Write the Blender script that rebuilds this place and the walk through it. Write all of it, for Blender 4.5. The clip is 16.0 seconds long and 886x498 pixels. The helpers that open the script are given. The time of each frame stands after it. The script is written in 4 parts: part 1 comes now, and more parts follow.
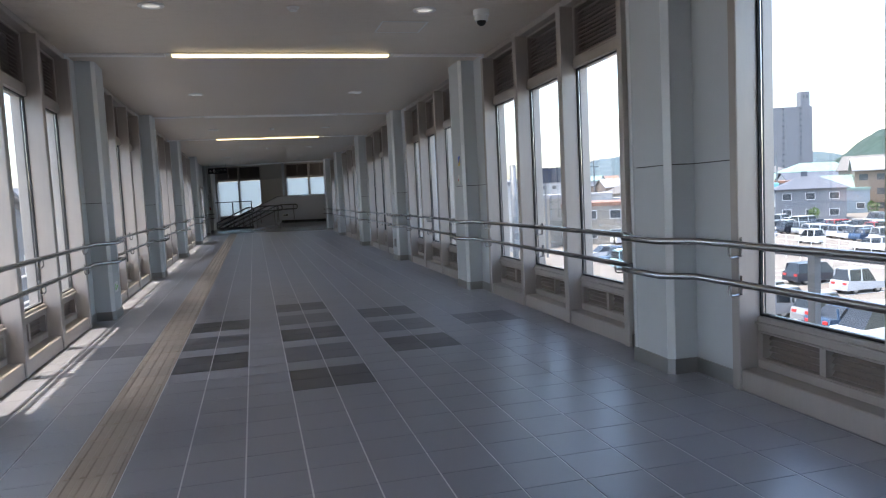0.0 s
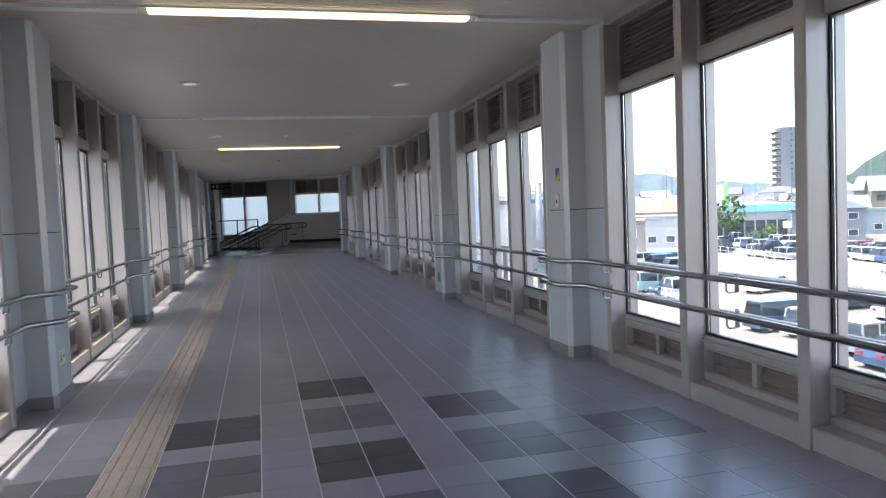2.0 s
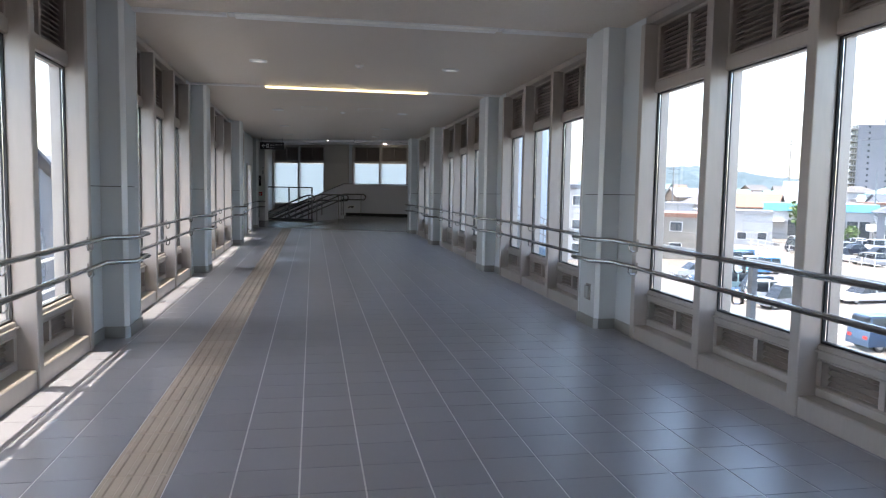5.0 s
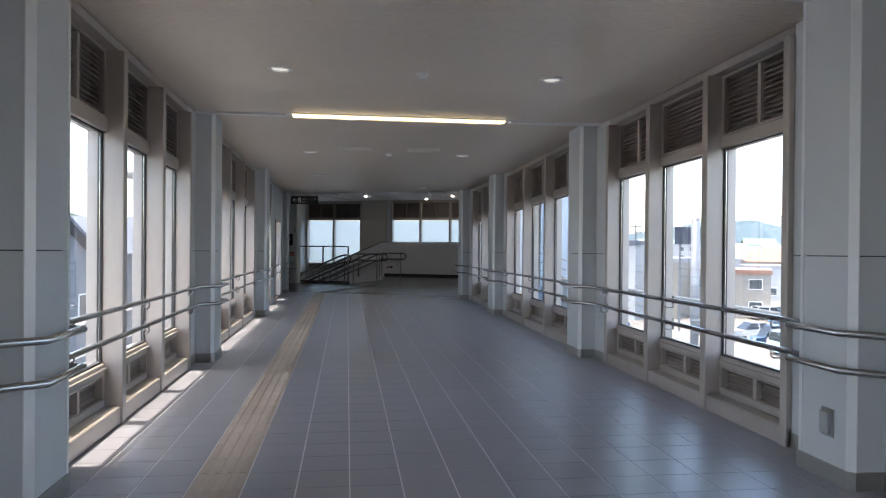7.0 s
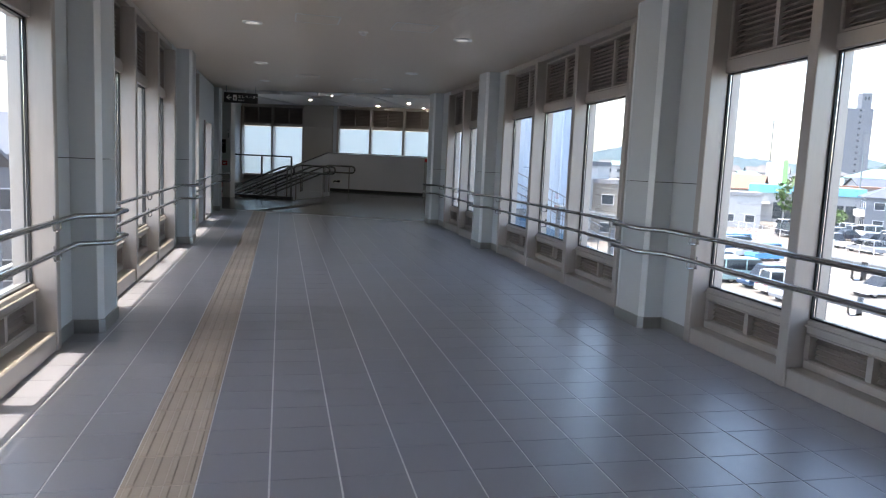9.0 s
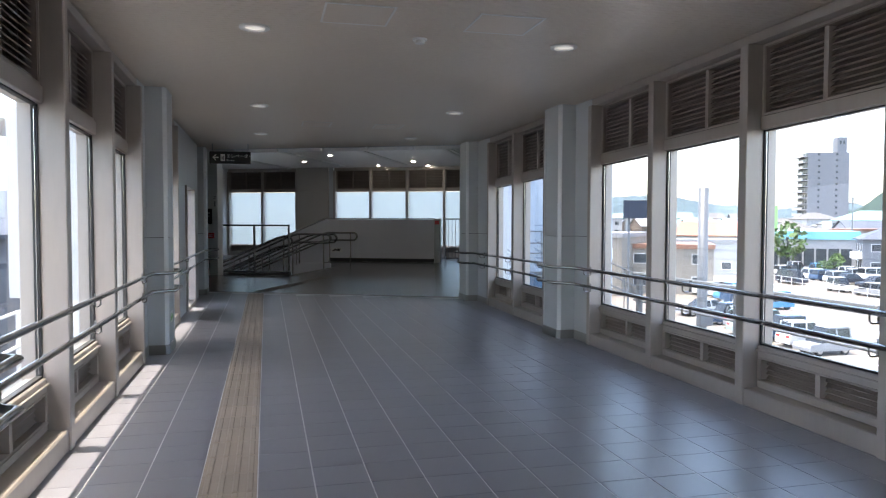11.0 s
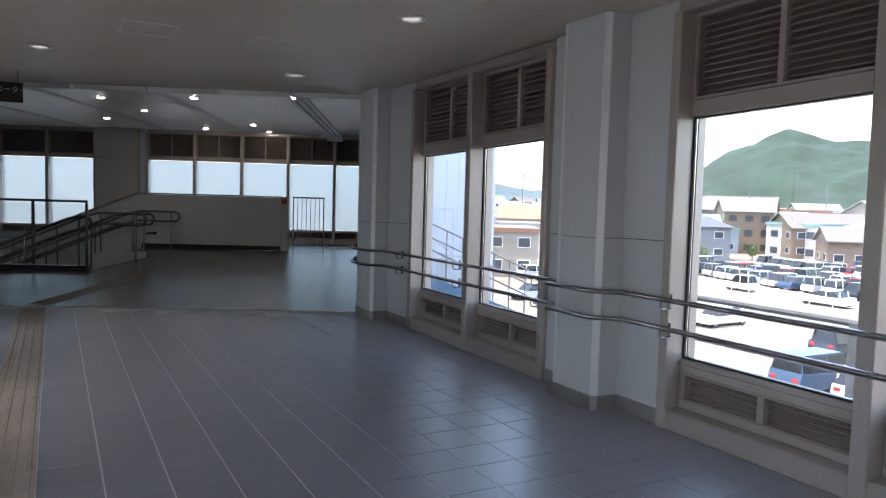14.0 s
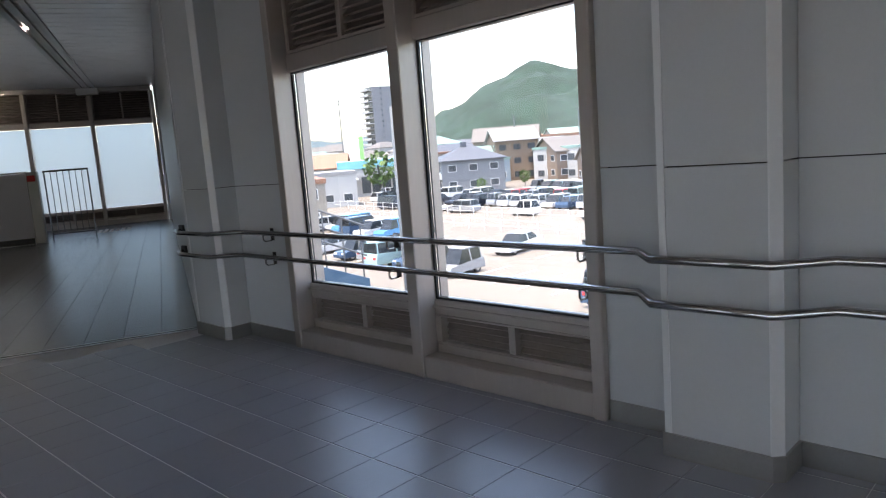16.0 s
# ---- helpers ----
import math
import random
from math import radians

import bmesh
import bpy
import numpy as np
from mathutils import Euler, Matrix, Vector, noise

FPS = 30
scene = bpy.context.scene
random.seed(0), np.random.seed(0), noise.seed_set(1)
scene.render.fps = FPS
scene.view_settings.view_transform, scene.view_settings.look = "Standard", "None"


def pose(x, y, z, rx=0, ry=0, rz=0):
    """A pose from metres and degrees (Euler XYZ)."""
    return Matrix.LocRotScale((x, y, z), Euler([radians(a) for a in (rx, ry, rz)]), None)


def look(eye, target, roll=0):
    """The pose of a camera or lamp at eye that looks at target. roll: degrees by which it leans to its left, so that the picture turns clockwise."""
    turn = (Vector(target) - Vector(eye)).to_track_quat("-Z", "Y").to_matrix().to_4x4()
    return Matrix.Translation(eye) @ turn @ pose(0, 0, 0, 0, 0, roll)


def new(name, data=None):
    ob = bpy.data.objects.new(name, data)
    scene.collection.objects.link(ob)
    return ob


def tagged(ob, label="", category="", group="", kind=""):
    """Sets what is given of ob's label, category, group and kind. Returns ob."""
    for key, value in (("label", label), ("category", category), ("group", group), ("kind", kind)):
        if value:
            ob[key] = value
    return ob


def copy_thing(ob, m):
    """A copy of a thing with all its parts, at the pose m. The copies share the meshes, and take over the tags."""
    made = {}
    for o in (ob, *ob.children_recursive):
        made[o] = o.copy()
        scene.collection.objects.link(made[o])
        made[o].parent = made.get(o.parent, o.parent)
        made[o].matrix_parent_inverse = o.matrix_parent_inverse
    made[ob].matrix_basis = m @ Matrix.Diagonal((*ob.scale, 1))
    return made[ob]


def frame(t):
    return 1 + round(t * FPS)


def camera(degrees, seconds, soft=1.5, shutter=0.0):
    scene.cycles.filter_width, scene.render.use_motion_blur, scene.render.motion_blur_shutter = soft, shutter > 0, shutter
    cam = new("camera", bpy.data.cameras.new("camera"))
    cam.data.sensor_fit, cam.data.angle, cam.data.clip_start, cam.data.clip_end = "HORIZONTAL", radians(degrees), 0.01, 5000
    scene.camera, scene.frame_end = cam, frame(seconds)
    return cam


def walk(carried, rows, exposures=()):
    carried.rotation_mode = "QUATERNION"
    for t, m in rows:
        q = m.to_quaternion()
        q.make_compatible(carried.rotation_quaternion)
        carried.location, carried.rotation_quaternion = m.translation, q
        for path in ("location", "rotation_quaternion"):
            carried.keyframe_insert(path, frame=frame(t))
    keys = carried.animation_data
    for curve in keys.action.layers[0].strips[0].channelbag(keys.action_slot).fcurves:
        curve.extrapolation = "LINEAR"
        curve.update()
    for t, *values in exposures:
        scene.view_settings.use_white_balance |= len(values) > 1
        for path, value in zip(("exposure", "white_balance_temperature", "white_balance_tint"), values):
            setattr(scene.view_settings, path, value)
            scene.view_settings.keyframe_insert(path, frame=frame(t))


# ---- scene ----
cam = camera(63.5, 16.0, soft=1.15)
PATH = [
    (0, (0.054, 0.51, 1.288), (0.556, 2.439, 1.126), -2.8),
    (0.5, (-0.025, 1.272, 1.343), (0.474, 3.204, 1.208), -2.5),
    (1, (-0.076, 1.987, 1.389), (0.422, 3.92, 1.268), -2.0),
    (1.5, (-0.059, 2.67, 1.381), (0.432, 4.605, 1.268), -1.7),
    (2, (-0.01, 3.367, 1.397), (0.484, 5.301, 1.283), -2.4),
    (2.5, (0.085, 3.97, 1.379), (0.567, 5.906, 1.247), -2.8),
    (3, (0.042, 4.654, 1.363), (0.44, 6.608, 1.212), -3.1),
    (3.5, (-0.062, 5.394, 1.336), (0.217, 7.367, 1.17), -3.1),
    (3.7, (-0.065, 5.718, 1.337), (0.209, 7.691, 1.153), -3.0),
    (5.8, (0.013, 8.594, 1.323), (0.398, 10.551, 1.169), 3.3),
    (6, (-0.035, 8.904, 1.331), (0.323, 10.868, 1.215), 2.8),
    (6.5, (-0.054, 9.559, 1.332), (0.243, 11.536, 1.289), 1.7),
    (7, (-0.094, 10.313, 1.333), (0.172, 12.295, 1.321), 0.5),
    (7.5, (-0.122, 10.951, 1.336), (0.144, 12.934, 1.331), 0.0),
    (8, (-0.229, 11.714, 1.346), (0.074, 13.69, 1.312), 0.4),
    (8.5, (-0.286, 12.48, 1.37), (0.087, 14.441, 1.246), 1.9),
    (9, (-0.33, 13.119, 1.341), (0.114, 15.054, 1.095), 2.6),
    (9.5, (-0.363, 13.757, 1.33), (0.089, 15.687, 1.058), 2.1),
    (10, (-0.467, 14.425, 1.344), (-0.057, 16.375, 1.165), 1.1),
    (10.2, (-0.482, 14.759, 1.367), (-0.093, 16.717, 1.235), 0.5),
    (12.3, (-0.758, 17.709, 1.359), (-0.086, 19.592, 1.307), -0.1),
    (12.5, (-0.757, 17.894, 1.366), (-0.081, 19.775, 1.323), -0.0),
    (13, (-0.767, 18.705, 1.392), (-0.025, 20.562, 1.359), 0.0),
    (13.5, (-0.673, 19.389, 1.38), (0.196, 21.188, 1.295), 1.2),
    (14, (-0.56, 20.031, 1.4), (0.395, 21.784, 1.27), 1.6),
    (14.5, (-0.467, 20.688, 1.388), (0.456, 22.457, 1.244), 1.3),
    (15, (-0.335, 21.357, 1.348), (0.731, 23.036, 1.126), 0.3),
    (15.5, (-0.150, 22.194, 1.318), (1.098, 23.738, 1.070), -2.7),
    (16, (0.075, 22.890, 1.333), (1.496, 24.267, 1.047), -4.4),
]
walk(cam, [(t, look(eye, target, roll)) for t, eye, target, roll in PATH], [(0.0, 2.26, 6700, 10), (2.5, 2.57, 6750, 10), (6.5, 2.65, 6850, 10), (9.0, 2.6, 6800, 10), (13.0, 2.62, 7000, 11), (14.5, 2.5, 7050, 12), (16.0, 2.38, 7250, 13)])

# ---- world, sun, exposure ----
SUN_TRAVEL = Vector((0.245, -0.03, -1.0)).normalized()
world = bpy.data.worlds.new("world")
scene.world = world
world.use_nodes = True
wn = world.node_tree.nodes
sky = wn.new("ShaderNodeTexSky")
sky.sky_type = "NISHITA"
sky.sun_disc = False
sky.sun_elevation = math.asin(-SUN_TRAVEL.z)
sky.sun_rotation = math.atan2(-SUN_TRAVEL.x, -SUN_TRAVEL.y)
sky.air_density, sky.dust_density, sky.ozone_density = 1.0, 2.5, 1.0
wn["Background"].inputs["Strength"].default_value = 0.185
world.node_tree.links.new(sky.outputs[0], wn["Background"].inputs["Color"])
sun_data = bpy.data.lights.new("sun", "SUN")
sun_data.energy, sun_data.angle, sun_data.color = 1.6, radians(0.53), (1.0, 0.93, 0.82)
sun = new("sun", sun_data)
sun.matrix_world = look((0, 0, 60), Vector((0, 0, 60)) + SUN_TRAVEL)

# ---- materials ----


def mat(name, color, rough=0.5, metal=0.0, var=0.12, scale=6.0, grain=60.0, bump=0.0, stretch=(1, 1, 1), rand=0.0, island=0.0, stain=0.0, spec=0.5, trans=0.0):
    """A surface with colour variation at two scales, fine relief, and per-piece variation."""
    m = bpy.data.materials.new(name)
    m.use_nodes = True
    nt = m.node_tree
    n, l = nt.nodes, nt.links
    b = n["Principled BSDF"]
    b.inputs["Roughness"].default_value = rough
    b.inputs["Metallic"].default_value = metal
    b.inputs["Specular IOR Level"].default_value = spec
    b.inputs["Transmission Weight"].default_value = trans
    geo = n.new("ShaderNodeNewGeometry")
    mp = n.new("ShaderNodeMapping")
    mp.inputs["Scale"].default_value = stretch
    l.new(geo.outputs["Position"], mp.inputs["Vector"])
    big = n.new("ShaderNodeTexNoise")
    big.inputs["Scale"].default_value = scale * 0.25
    big.inputs["Detail"].default_value = 4
    fine = n.new("ShaderNodeTexNoise")
    fine.inputs["Scale"].default_value = grain
    fine.inputs["Detail"].default_value = 2
    for t in (big, fine):
        l.new(mp.outputs[0], t.inputs["Vector"])

    def madd(a, k, c):
        x = n.new("ShaderNodeMath")
        x.operation = "MULTIPLY_ADD"
        l.new(a, x.inputs[0])
        x.inputs[1].default_value = k
        if isinstance(c, float):
            x.inputs[2].default_value = c
        else:
            l.new(c, x.inputs[2])
        return x.outputs[0]
    v = madd(big.outputs["Fac"], var * 2.4, 1.0 - var * 1.7)
    v = madd(fine.outputs["Fac"], var, v)
    if rand:
        oi = n.new("ShaderNodeObjectInfo")
        v = madd(oi.outputs["Random"], rand, madd(v, 1.0, -rand * 0.5))
    if island:
        v = madd(geo.outputs["Random Per Island"], island, madd(v, 1.0, -island * 0.5))
    mul = n.new("ShaderNodeMix")
    mul.data_type, mul.blend_type = "RGBA", "MULTIPLY"
    mul.inputs["Factor"].default_value = 1.0
    mul.inputs["A"].default_value = (*color, 1)
    l.new(v, mul.inputs["B"])
    out = mul.outputs["Result"]
    if stain:
        st = n.new("ShaderNodeTexNoise")
        st.inputs["Scale"].default_value = 1.3
        st.inputs["Detail"].default_value = 7
        st.inputs["Roughness"].default_value = 0.7
        l.new(geo.outputs["Position"], st.inputs["Vector"])
        rp = n.new("ShaderNodeMapRange")
        rp.inputs["From Min"].default_value = 0.55
        rp.inputs["From Max"].default_value = 0.75
        rp.inputs["To Max"].default_value = stain
        l.new(st.outputs["Fac"], rp.inputs["Value"])
        sm = n.new("ShaderNodeMix")
        sm.data_type = "RGBA"
        l.new(rp.outputs[0], sm.inputs["Factor"])
        l.new(out, sm.inputs["A"])
        sm.inputs["B"].default_value = (*[c * 0.45 for c in color], 1)
        out = sm.outputs["Result"]
    l.new(out, b.inputs["Base Color"])
    rv = madd(big.outputs["Fac"], 0.08, rough - 0.04)
    l.new(rv, b.inputs["Roughness"])
    if bump:
        bp = n.new("ShaderNodeBump")
        bp.inputs["Strength"].default_value = bump
        bp.inputs["Distance"].default_value = 0.003
        l.new(fine.outputs["Fac"], bp.inputs["Height"])
        l.new(bp.outputs[0], b.inputs["Normal"])
    return m


def glass_mat(name, tint, rough=0.0):
    m = bpy.data.materials.new(name)
    m.use_nodes = True
    b = m.node_tree.nodes["Principled BSDF"]
    b.inputs["Base Color"].default_value = (*tint, 1)
    b.inputs["Roughness"].default_value = rough
    b.inputs["Transmission Weight"].default_value = 1.0
    b.inputs["IOR"].default_value = 1.45
    return m


def lamp_mat(name, color, strength):
    m = bpy.data.materials.new(name)
    m.use_nodes = True
    b = m.node_tree.nodes["Principled BSDF"]
    b.inputs["Base Color"].default_value = (0.8, 0.8, 0.78, 1)
    b.inputs["Emission Color"].default_value = (*color, 1)
    b.inputs["Emission Strength"].default_value = strength
    return m


PANEL = mat("column_panel", (0.56, 0.585, 0.60), 0.42, 0.0, 0.05, 3, 90, 0.05, stain=0.06)
TRIM = mat("corner_trim", (0.74, 0.76, 0.77), 0.35, 0.1, 0.05)
BRONZE = mat("anodised_frame", (0.45, 0.405, 0.375), 0.40, 0.45, 0.10, 8, 40, 0.05, (1, 1, 0.15))
LOUVRE = mat("louvre_metal", (0.31, 0.265, 0.24), 0.5, 0.4, 0.12, 8, 40)
GASKET = mat("black_gasket", (0.02, 0.02, 0.022), 0.6)
STEEL = mat("stainless_steel", (0.46, 0.455, 0.45), 0.22, 1.0, 0.08, 6, 80, 0.03, (1, 0.05, 1))
SKIRT = mat("skirting_metal", (0.36, 0.35, 0.335), 0.35, 0.8, 0.10, 8, 60)
DULL = mat("grey_bracket", (0.42, 0.42, 0.42), 0.4, 0.7)
TILE = mat("floor_tile", (0.235, 0.237, 0.272), 0.32, 0.0, 0.08, 5, 160, 0.2, rand=0.09, spec=1.0)
TILE_FAR = mat("floor_tile_joined", (0.235, 0.237, 0.272), 0.32, 0.0, 0.08, 5, 160, 0.2, island=0.09, spec=1.0)
TILE_DARK = mat("dark_floor_tile", (0.065, 0.065, 0.075), 0.33, 0.0, 0.16, 5, 160, 0.22, rand=0.2)
TILE_MID = mat("mid_grey_floor_tile", (0.12, 0.12, 0.14), 0.33, 0.0, 0.14, 5, 160, 0.22, rand=0.15)
TILE_HALL = mat("hall_tile", (0.055, 0.057, 0.066), 0.25, 0.0, 0.12, 5, 160, 0.2, island=0.12, spec=0.7)
# stair rail steel: dark reflections are put into the base colour
TUBE_RAIL = mat("reflection_dark_tube", (0.30, 0.30, 0.31), 0.22, 1.0, 0.08)
JOINT = mat("pale_grout", (0.70, 0.70, 0.71), 0.8, 0, 0.2, 10, 80)
TACTILE_DARK = mat("dark_tactile_tile", (0.10, 0.085, 0.07), 0.5, 0, 0.15, 7, 120, 0.2, rand=0.2)
TACTILE = mat("tactile_tile", (0.40, 0.33, 0.27), 0.6, 0, 0.15, 7, 120, 0.2, rand=0.15, stain=0.2)
CEIL = mat("ceiling_slat", (0.72, 0.645, 0.565), 0.36, 0.25, 0.05, 3, 30)
CEILH = mat("hall_ceiling_panel", (0.86, 0.85, 0.84), 0.33, 0.3, 0.06, 3, 30)
WHITE = mat("white_paint", (0.78, 0.78, 0.77), 0.45, 0, 0.04)
BEIGE = mat("beige_wall", (0.50, 0.46, 0.41), 0.6, 0, 0.06, 3, 90, 0.05, stain=0.08)
HALLW = mat("hall_grey_wall", (0.74, 0.75, 0.80), 0.5, 0, 0.05, 3, 90, 0.05)
BLACK = mat("black_plastic", (0.015, 0.015, 0.016), 0.4)
DARKM = mat("dark_step", (0.06, 0.06, 0.062), 0.5, 0, 0.2, 6, 90, 0.2)
RED = mat("red_paint", (0.55, 0.03, 0.03), 0.4)
GREEN = mat("green_sign", (0.25, 0.62, 0.18), 0.4)
SIGNW = mat("sign_white", (0.8, 0.8, 0.8), 0.4)
YELLOW = mat("yellow_sign", (0.85, 0.65, 0.02), 0.5)
BLUE = mat("blue_sign", (0.03, 0.10, 0.55), 0.4)
NAVY = mat("navy_board", (0.01, 0.018, 0.04), 0.5)
GLASS = glass_mat("window_glass", (0.93, 0.96, 0.96))
FROST = glass_mat("frosted_glass", (0.30, 0.345, 0.37), 0.55)
TUBE = lamp_mat("lit_diffuser", (1.0, 0.80, 0.45), 0.55)
DOWN = lamp_mat("lit_downlight", (1.0, 0.95, 0.87), 18.0)
TUBE_OFF = mat("unlit_diffuser", (0.90, 0.90, 0.88), 0.3)
DIM = lamp_mat("dim_downlight", (1.0, 0.96, 0.9), 0.10)
DIM.cycles.emission_sampling = "NONE"
ASPHALT = mat("pale_asphalt", (0.168, 0.148, 0.13), 0.9, 0, 0.2, 0.4, 3, stain=0.35)
FOLI = mat("foliage", (0.07, 0.12, 0.035), 0.8, 0, 0.5, 3, 9, island=0.7)
HILL = mat("wooded_hill", (0.017, 0.037, 0.028), 0.95, 0, 0.55, 0.10, 0.16)
# distance haze is put into the far hills' paler, bluer base colour
HILLFAR = mat("haze_tinted_hill", (0.06, 0.09, 0.105), 0.95, 0, 0.15, 0.02, 0.06)
CONC = mat("grey_concrete", (0.16, 0.165, 0.17), 0.85, 0, 0.15, 1, 30)
CLAD = mat("pale_blue_cladding", (0.42, 0.50, 0.60), 0.5, 0, 0.05, 1, 20)
RAILG = mat("grey_painted_rail", (0.14, 0.15, 0.165), 0.5, 0.2)
SKYB = mat("sky_blue_paint", (0.16, 0.42, 0.55), 0.5, 0, 0.08, 1, 12)
BLUEP = mat("blue_stair_panel", (0.06, 0.13, 0.22), 0.5, 0, 0.1)
HWALL = [mat("house_wall", c, 0.8, 0, 0.08, 0.6, 12, stain=0.1) for c in ((0.17, 0.18, 0.20), (0.26, 0.235, 0.205), (0.37, 0.37, 0.37), (0.19, 0.14, 0.105), (0.22, 0.27, 0.31))]
ROOF = [mat("house_roof", c, 0.6, 0, 0.15, 2, 8, 0.0) for c in ((0.07, 0.08, 0.105), (0.12, 0.11, 0.105), (0.24, 0.12, 0.08), (0.17, 0.27, 0.25), (0.26, 0.26, 0.27))]
HGLASS = mat("house_glass", (0.05, 0.06, 0.07), 0.12, 0, 0.1)
CARS = [mat("car_paint", c, 0.25, 0.2, 0.03) for c in ((0.72, 0.72, 0.72), (0.50, 0.51, 0.53), (0.03, 0.035, 0.05), (0.30, 0.31, 0.33), (0.05, 0.09, 0.16), (0.42, 0.04, 0.04), (0.10, 0.30, 0.55), (0.35, 0.50, 0.50))]
RUBBER = mat("tyre_rubber", (0.02, 0.02, 0.02), 0.8)
CGLASS = mat("car_glass", (0.015, 0.018, 0.022), 0.15)

# ---- mesh tools ----
HALL = pose(2.8, 28.4, 0, 0, 0, -25)


def ceil_z(y):
    return max(2.70, 2.93 - 0.0152 * (y - 8))


def head_z(y):
    return 2.30 - 0.0212 * (y - 8)


def warp(v):
    """Heights on the corridor's walls: 0.45 is the sill, 2.1 the window head, 2.8 the ceiling, which falls gently along the way."""
    x, y, z = v
    if z <= 0.45:
        return v
    if z <= 2.1:
        return (x, y, 0.45 + (z - 0.45) * (head_z(y) - 0.45) / 1.65)
    return (x, y, head_z(y) + (z - 2.1) * (ceil_z(y) - head_z(y)) / 0.7)


class M:
    """Gathers vertices and faces of one mesh."""

    def __init__(self):
        self.v, self.f, self.mi = [], [], []

    def add(self, vs, fs, mi=0):
        o = len(self.v)
        self.v += [tuple(p) for p in vs]
        self.f += [tuple(i + o for i in q) for q in fs]
        self.mi += [mi] * len(fs)
        return self

    def box(self, x0, x1, y0, y1, z0, z1, mi=0):
        x0, x1, y0, y1, z0, z1 = min(x0, x1), max(x0, x1), min(y0, y1), max(y0, y1), min(z0, z1), max(z0, z1)
        return self.add([(x0, y0, z0), (x1, y0, z0), (x1, y1, z0), (x0, y1, z0), (x0, y0, z1), (x1, y0, z1), (x1, y1, z1), (x0, y1, z1)],
                        [(3, 2, 1, 0), (4, 5, 6, 7), (0, 1, 5, 4), (1, 2, 6, 5), (2, 3, 7, 6), (3, 0, 4, 7)], mi)

    def bbox(self, x0, x1, y0, y1, z0, z1, b=0.006, mi=0):
        """A box with chamfered edges."""
        x0, x1, y0, y1, z0, z1 = min(x0, x1), max(x0, x1), min(y0, y1), max(y0, y1), min(z0, z1), max(z0, z1)
        rings = []
        for z, k in ((z0, b), (z0 + b, 0), (z1 - b, 0), (z1, b)):
            c = b + k * 0.0
            xa, xb, ya, yb = x0 + k, x1 - k, y0 + k, y1 - k
            rings.append([(xa + c, ya, z), (xb - c, ya, z), (xb, ya + c, z), (xb, yb - c, z), (xb - c, yb, z), (xa + c, yb, z), (xa, yb - c, z), (xa, ya + c, z)])
        fs = [tuple(reversed(range(8))), tuple(range(24, 32))]
        for r in range(3):
            fs += [(r * 8 + i, r * 8 + (i + 1) % 8, r * 8 + 8 + (i + 1) % 8, r * 8 + 8 + i) for i in range(8)]
        return self.add(sum(rings, []), fs, mi)

    def prism(self, pts, axis, a, b, mi=0):
        """A polygon drawn in the other two axes, pulled along axis from a to b."""
        def put(p, q):
            return {"x": (q, p[0], p[1]), "y": (p[0], q, p[1]), "z": (p[0], p[1], q)}[axis]
        n = len(pts)
        return self.add([put(p, a) for p in pts] + [put(p, b) for p in pts],
                        [tuple(reversed(range(n))), tuple(range(n, 2 * n))] + [(i, (i + 1) % n, n + (i + 1) % n, n + i) for i in range(n)], mi)

    def tube(self, path, r, n=10, mi=0):
        path = [Vector(p) for p in path]
        rings = []
        for i, p in enumerate(path):
            d = (path[min(i + 1, len(path) - 1)] - path[max(i - 1, 0)]).normalized()
            a = d.cross(Vector((0, 0, 1)) if abs(d.z) < 0.9 else Vector((1, 0, 0))).normalized()
            b = a.cross(d)
            k = r
            if 0 < i < len(path) - 1:
                k = r / max(0.6, (path[i + 1] - p).normalized().dot(d))
            rings += [p + (a * math.cos(t) * k + b * math.sin(t) * r) for t in (2 * math.pi * j / n for j in range(n))]
        fs = [tuple(reversed(range(n))), tuple(range(len(rings) - n, len(rings)))]
        for i in range(len(path) - 1):
            fs += [(i * n + j, i * n + (j + 1) % n, i * n + n + (j + 1) % n, i * n + n + j) for j in range(n)]
        return self.add(rings, fs, mi)

    def disc(self, c, r, h, n=20, mi=0):
        return self.prism([(c[0] + r * math.cos(2 * math.pi * i / n), c[1] + r * math.sin(2 * math.pi * i / n)) for i in range(n)], "z", c[2] - h, c[2], mi)

    def mesh(self, name, mats, fn=None, smooth=False):
        me = bpy.data.meshes.new(name)
        me.from_pydata([fn(p) for p in self.v] if fn else self.v, [], self.f)
        for m in (mats if isinstance(mats, (list, tuple)) else [mats]):
            me.materials.append(m)
        if any(self.mi):
            me.polygons.foreach_set("material_index", self.mi)
        bm = bmesh.new()
        bm.from_mesh(me)
        bmesh.ops.recalc_face_normals(bm, faces=bm.faces)
        bm.to_mesh(me)
        bm.free()
        if smooth:
            me.polygons.foreach_set("use_smooth", [len(p.vertices) == 4 for p in me.polygons])
        me.update()
        return me


def part(name, mm, mats, parent, label="", fn=None, smooth=False):
    ob = new(name, mm.mesh(name, mats, fn, smooth))
    ob.parent = parent
    if label:
        ob["label"] = label
    return ob


def thing(name, label, category, group="", m=None, kind=""):
    ob = tagged(new(name), label, category, group, kind)
    if m is not None:
        ob.matrix_world = m
    return ob


def solid(name, mm, mats, label, category, kind="structure", fn=None, m=None, smooth=False, group=""):
    ob = tagged(new(name, mm.mesh(name, mats, fn, smooth)), label, category, group, kind)
    if m is not None:
        ob.matrix_world = m
    return ob

# ---- corridor ----
COLS = [-4.65, 0.0, 4.65, 9.30, 13.90, 18.55, 23.77, 27.75]
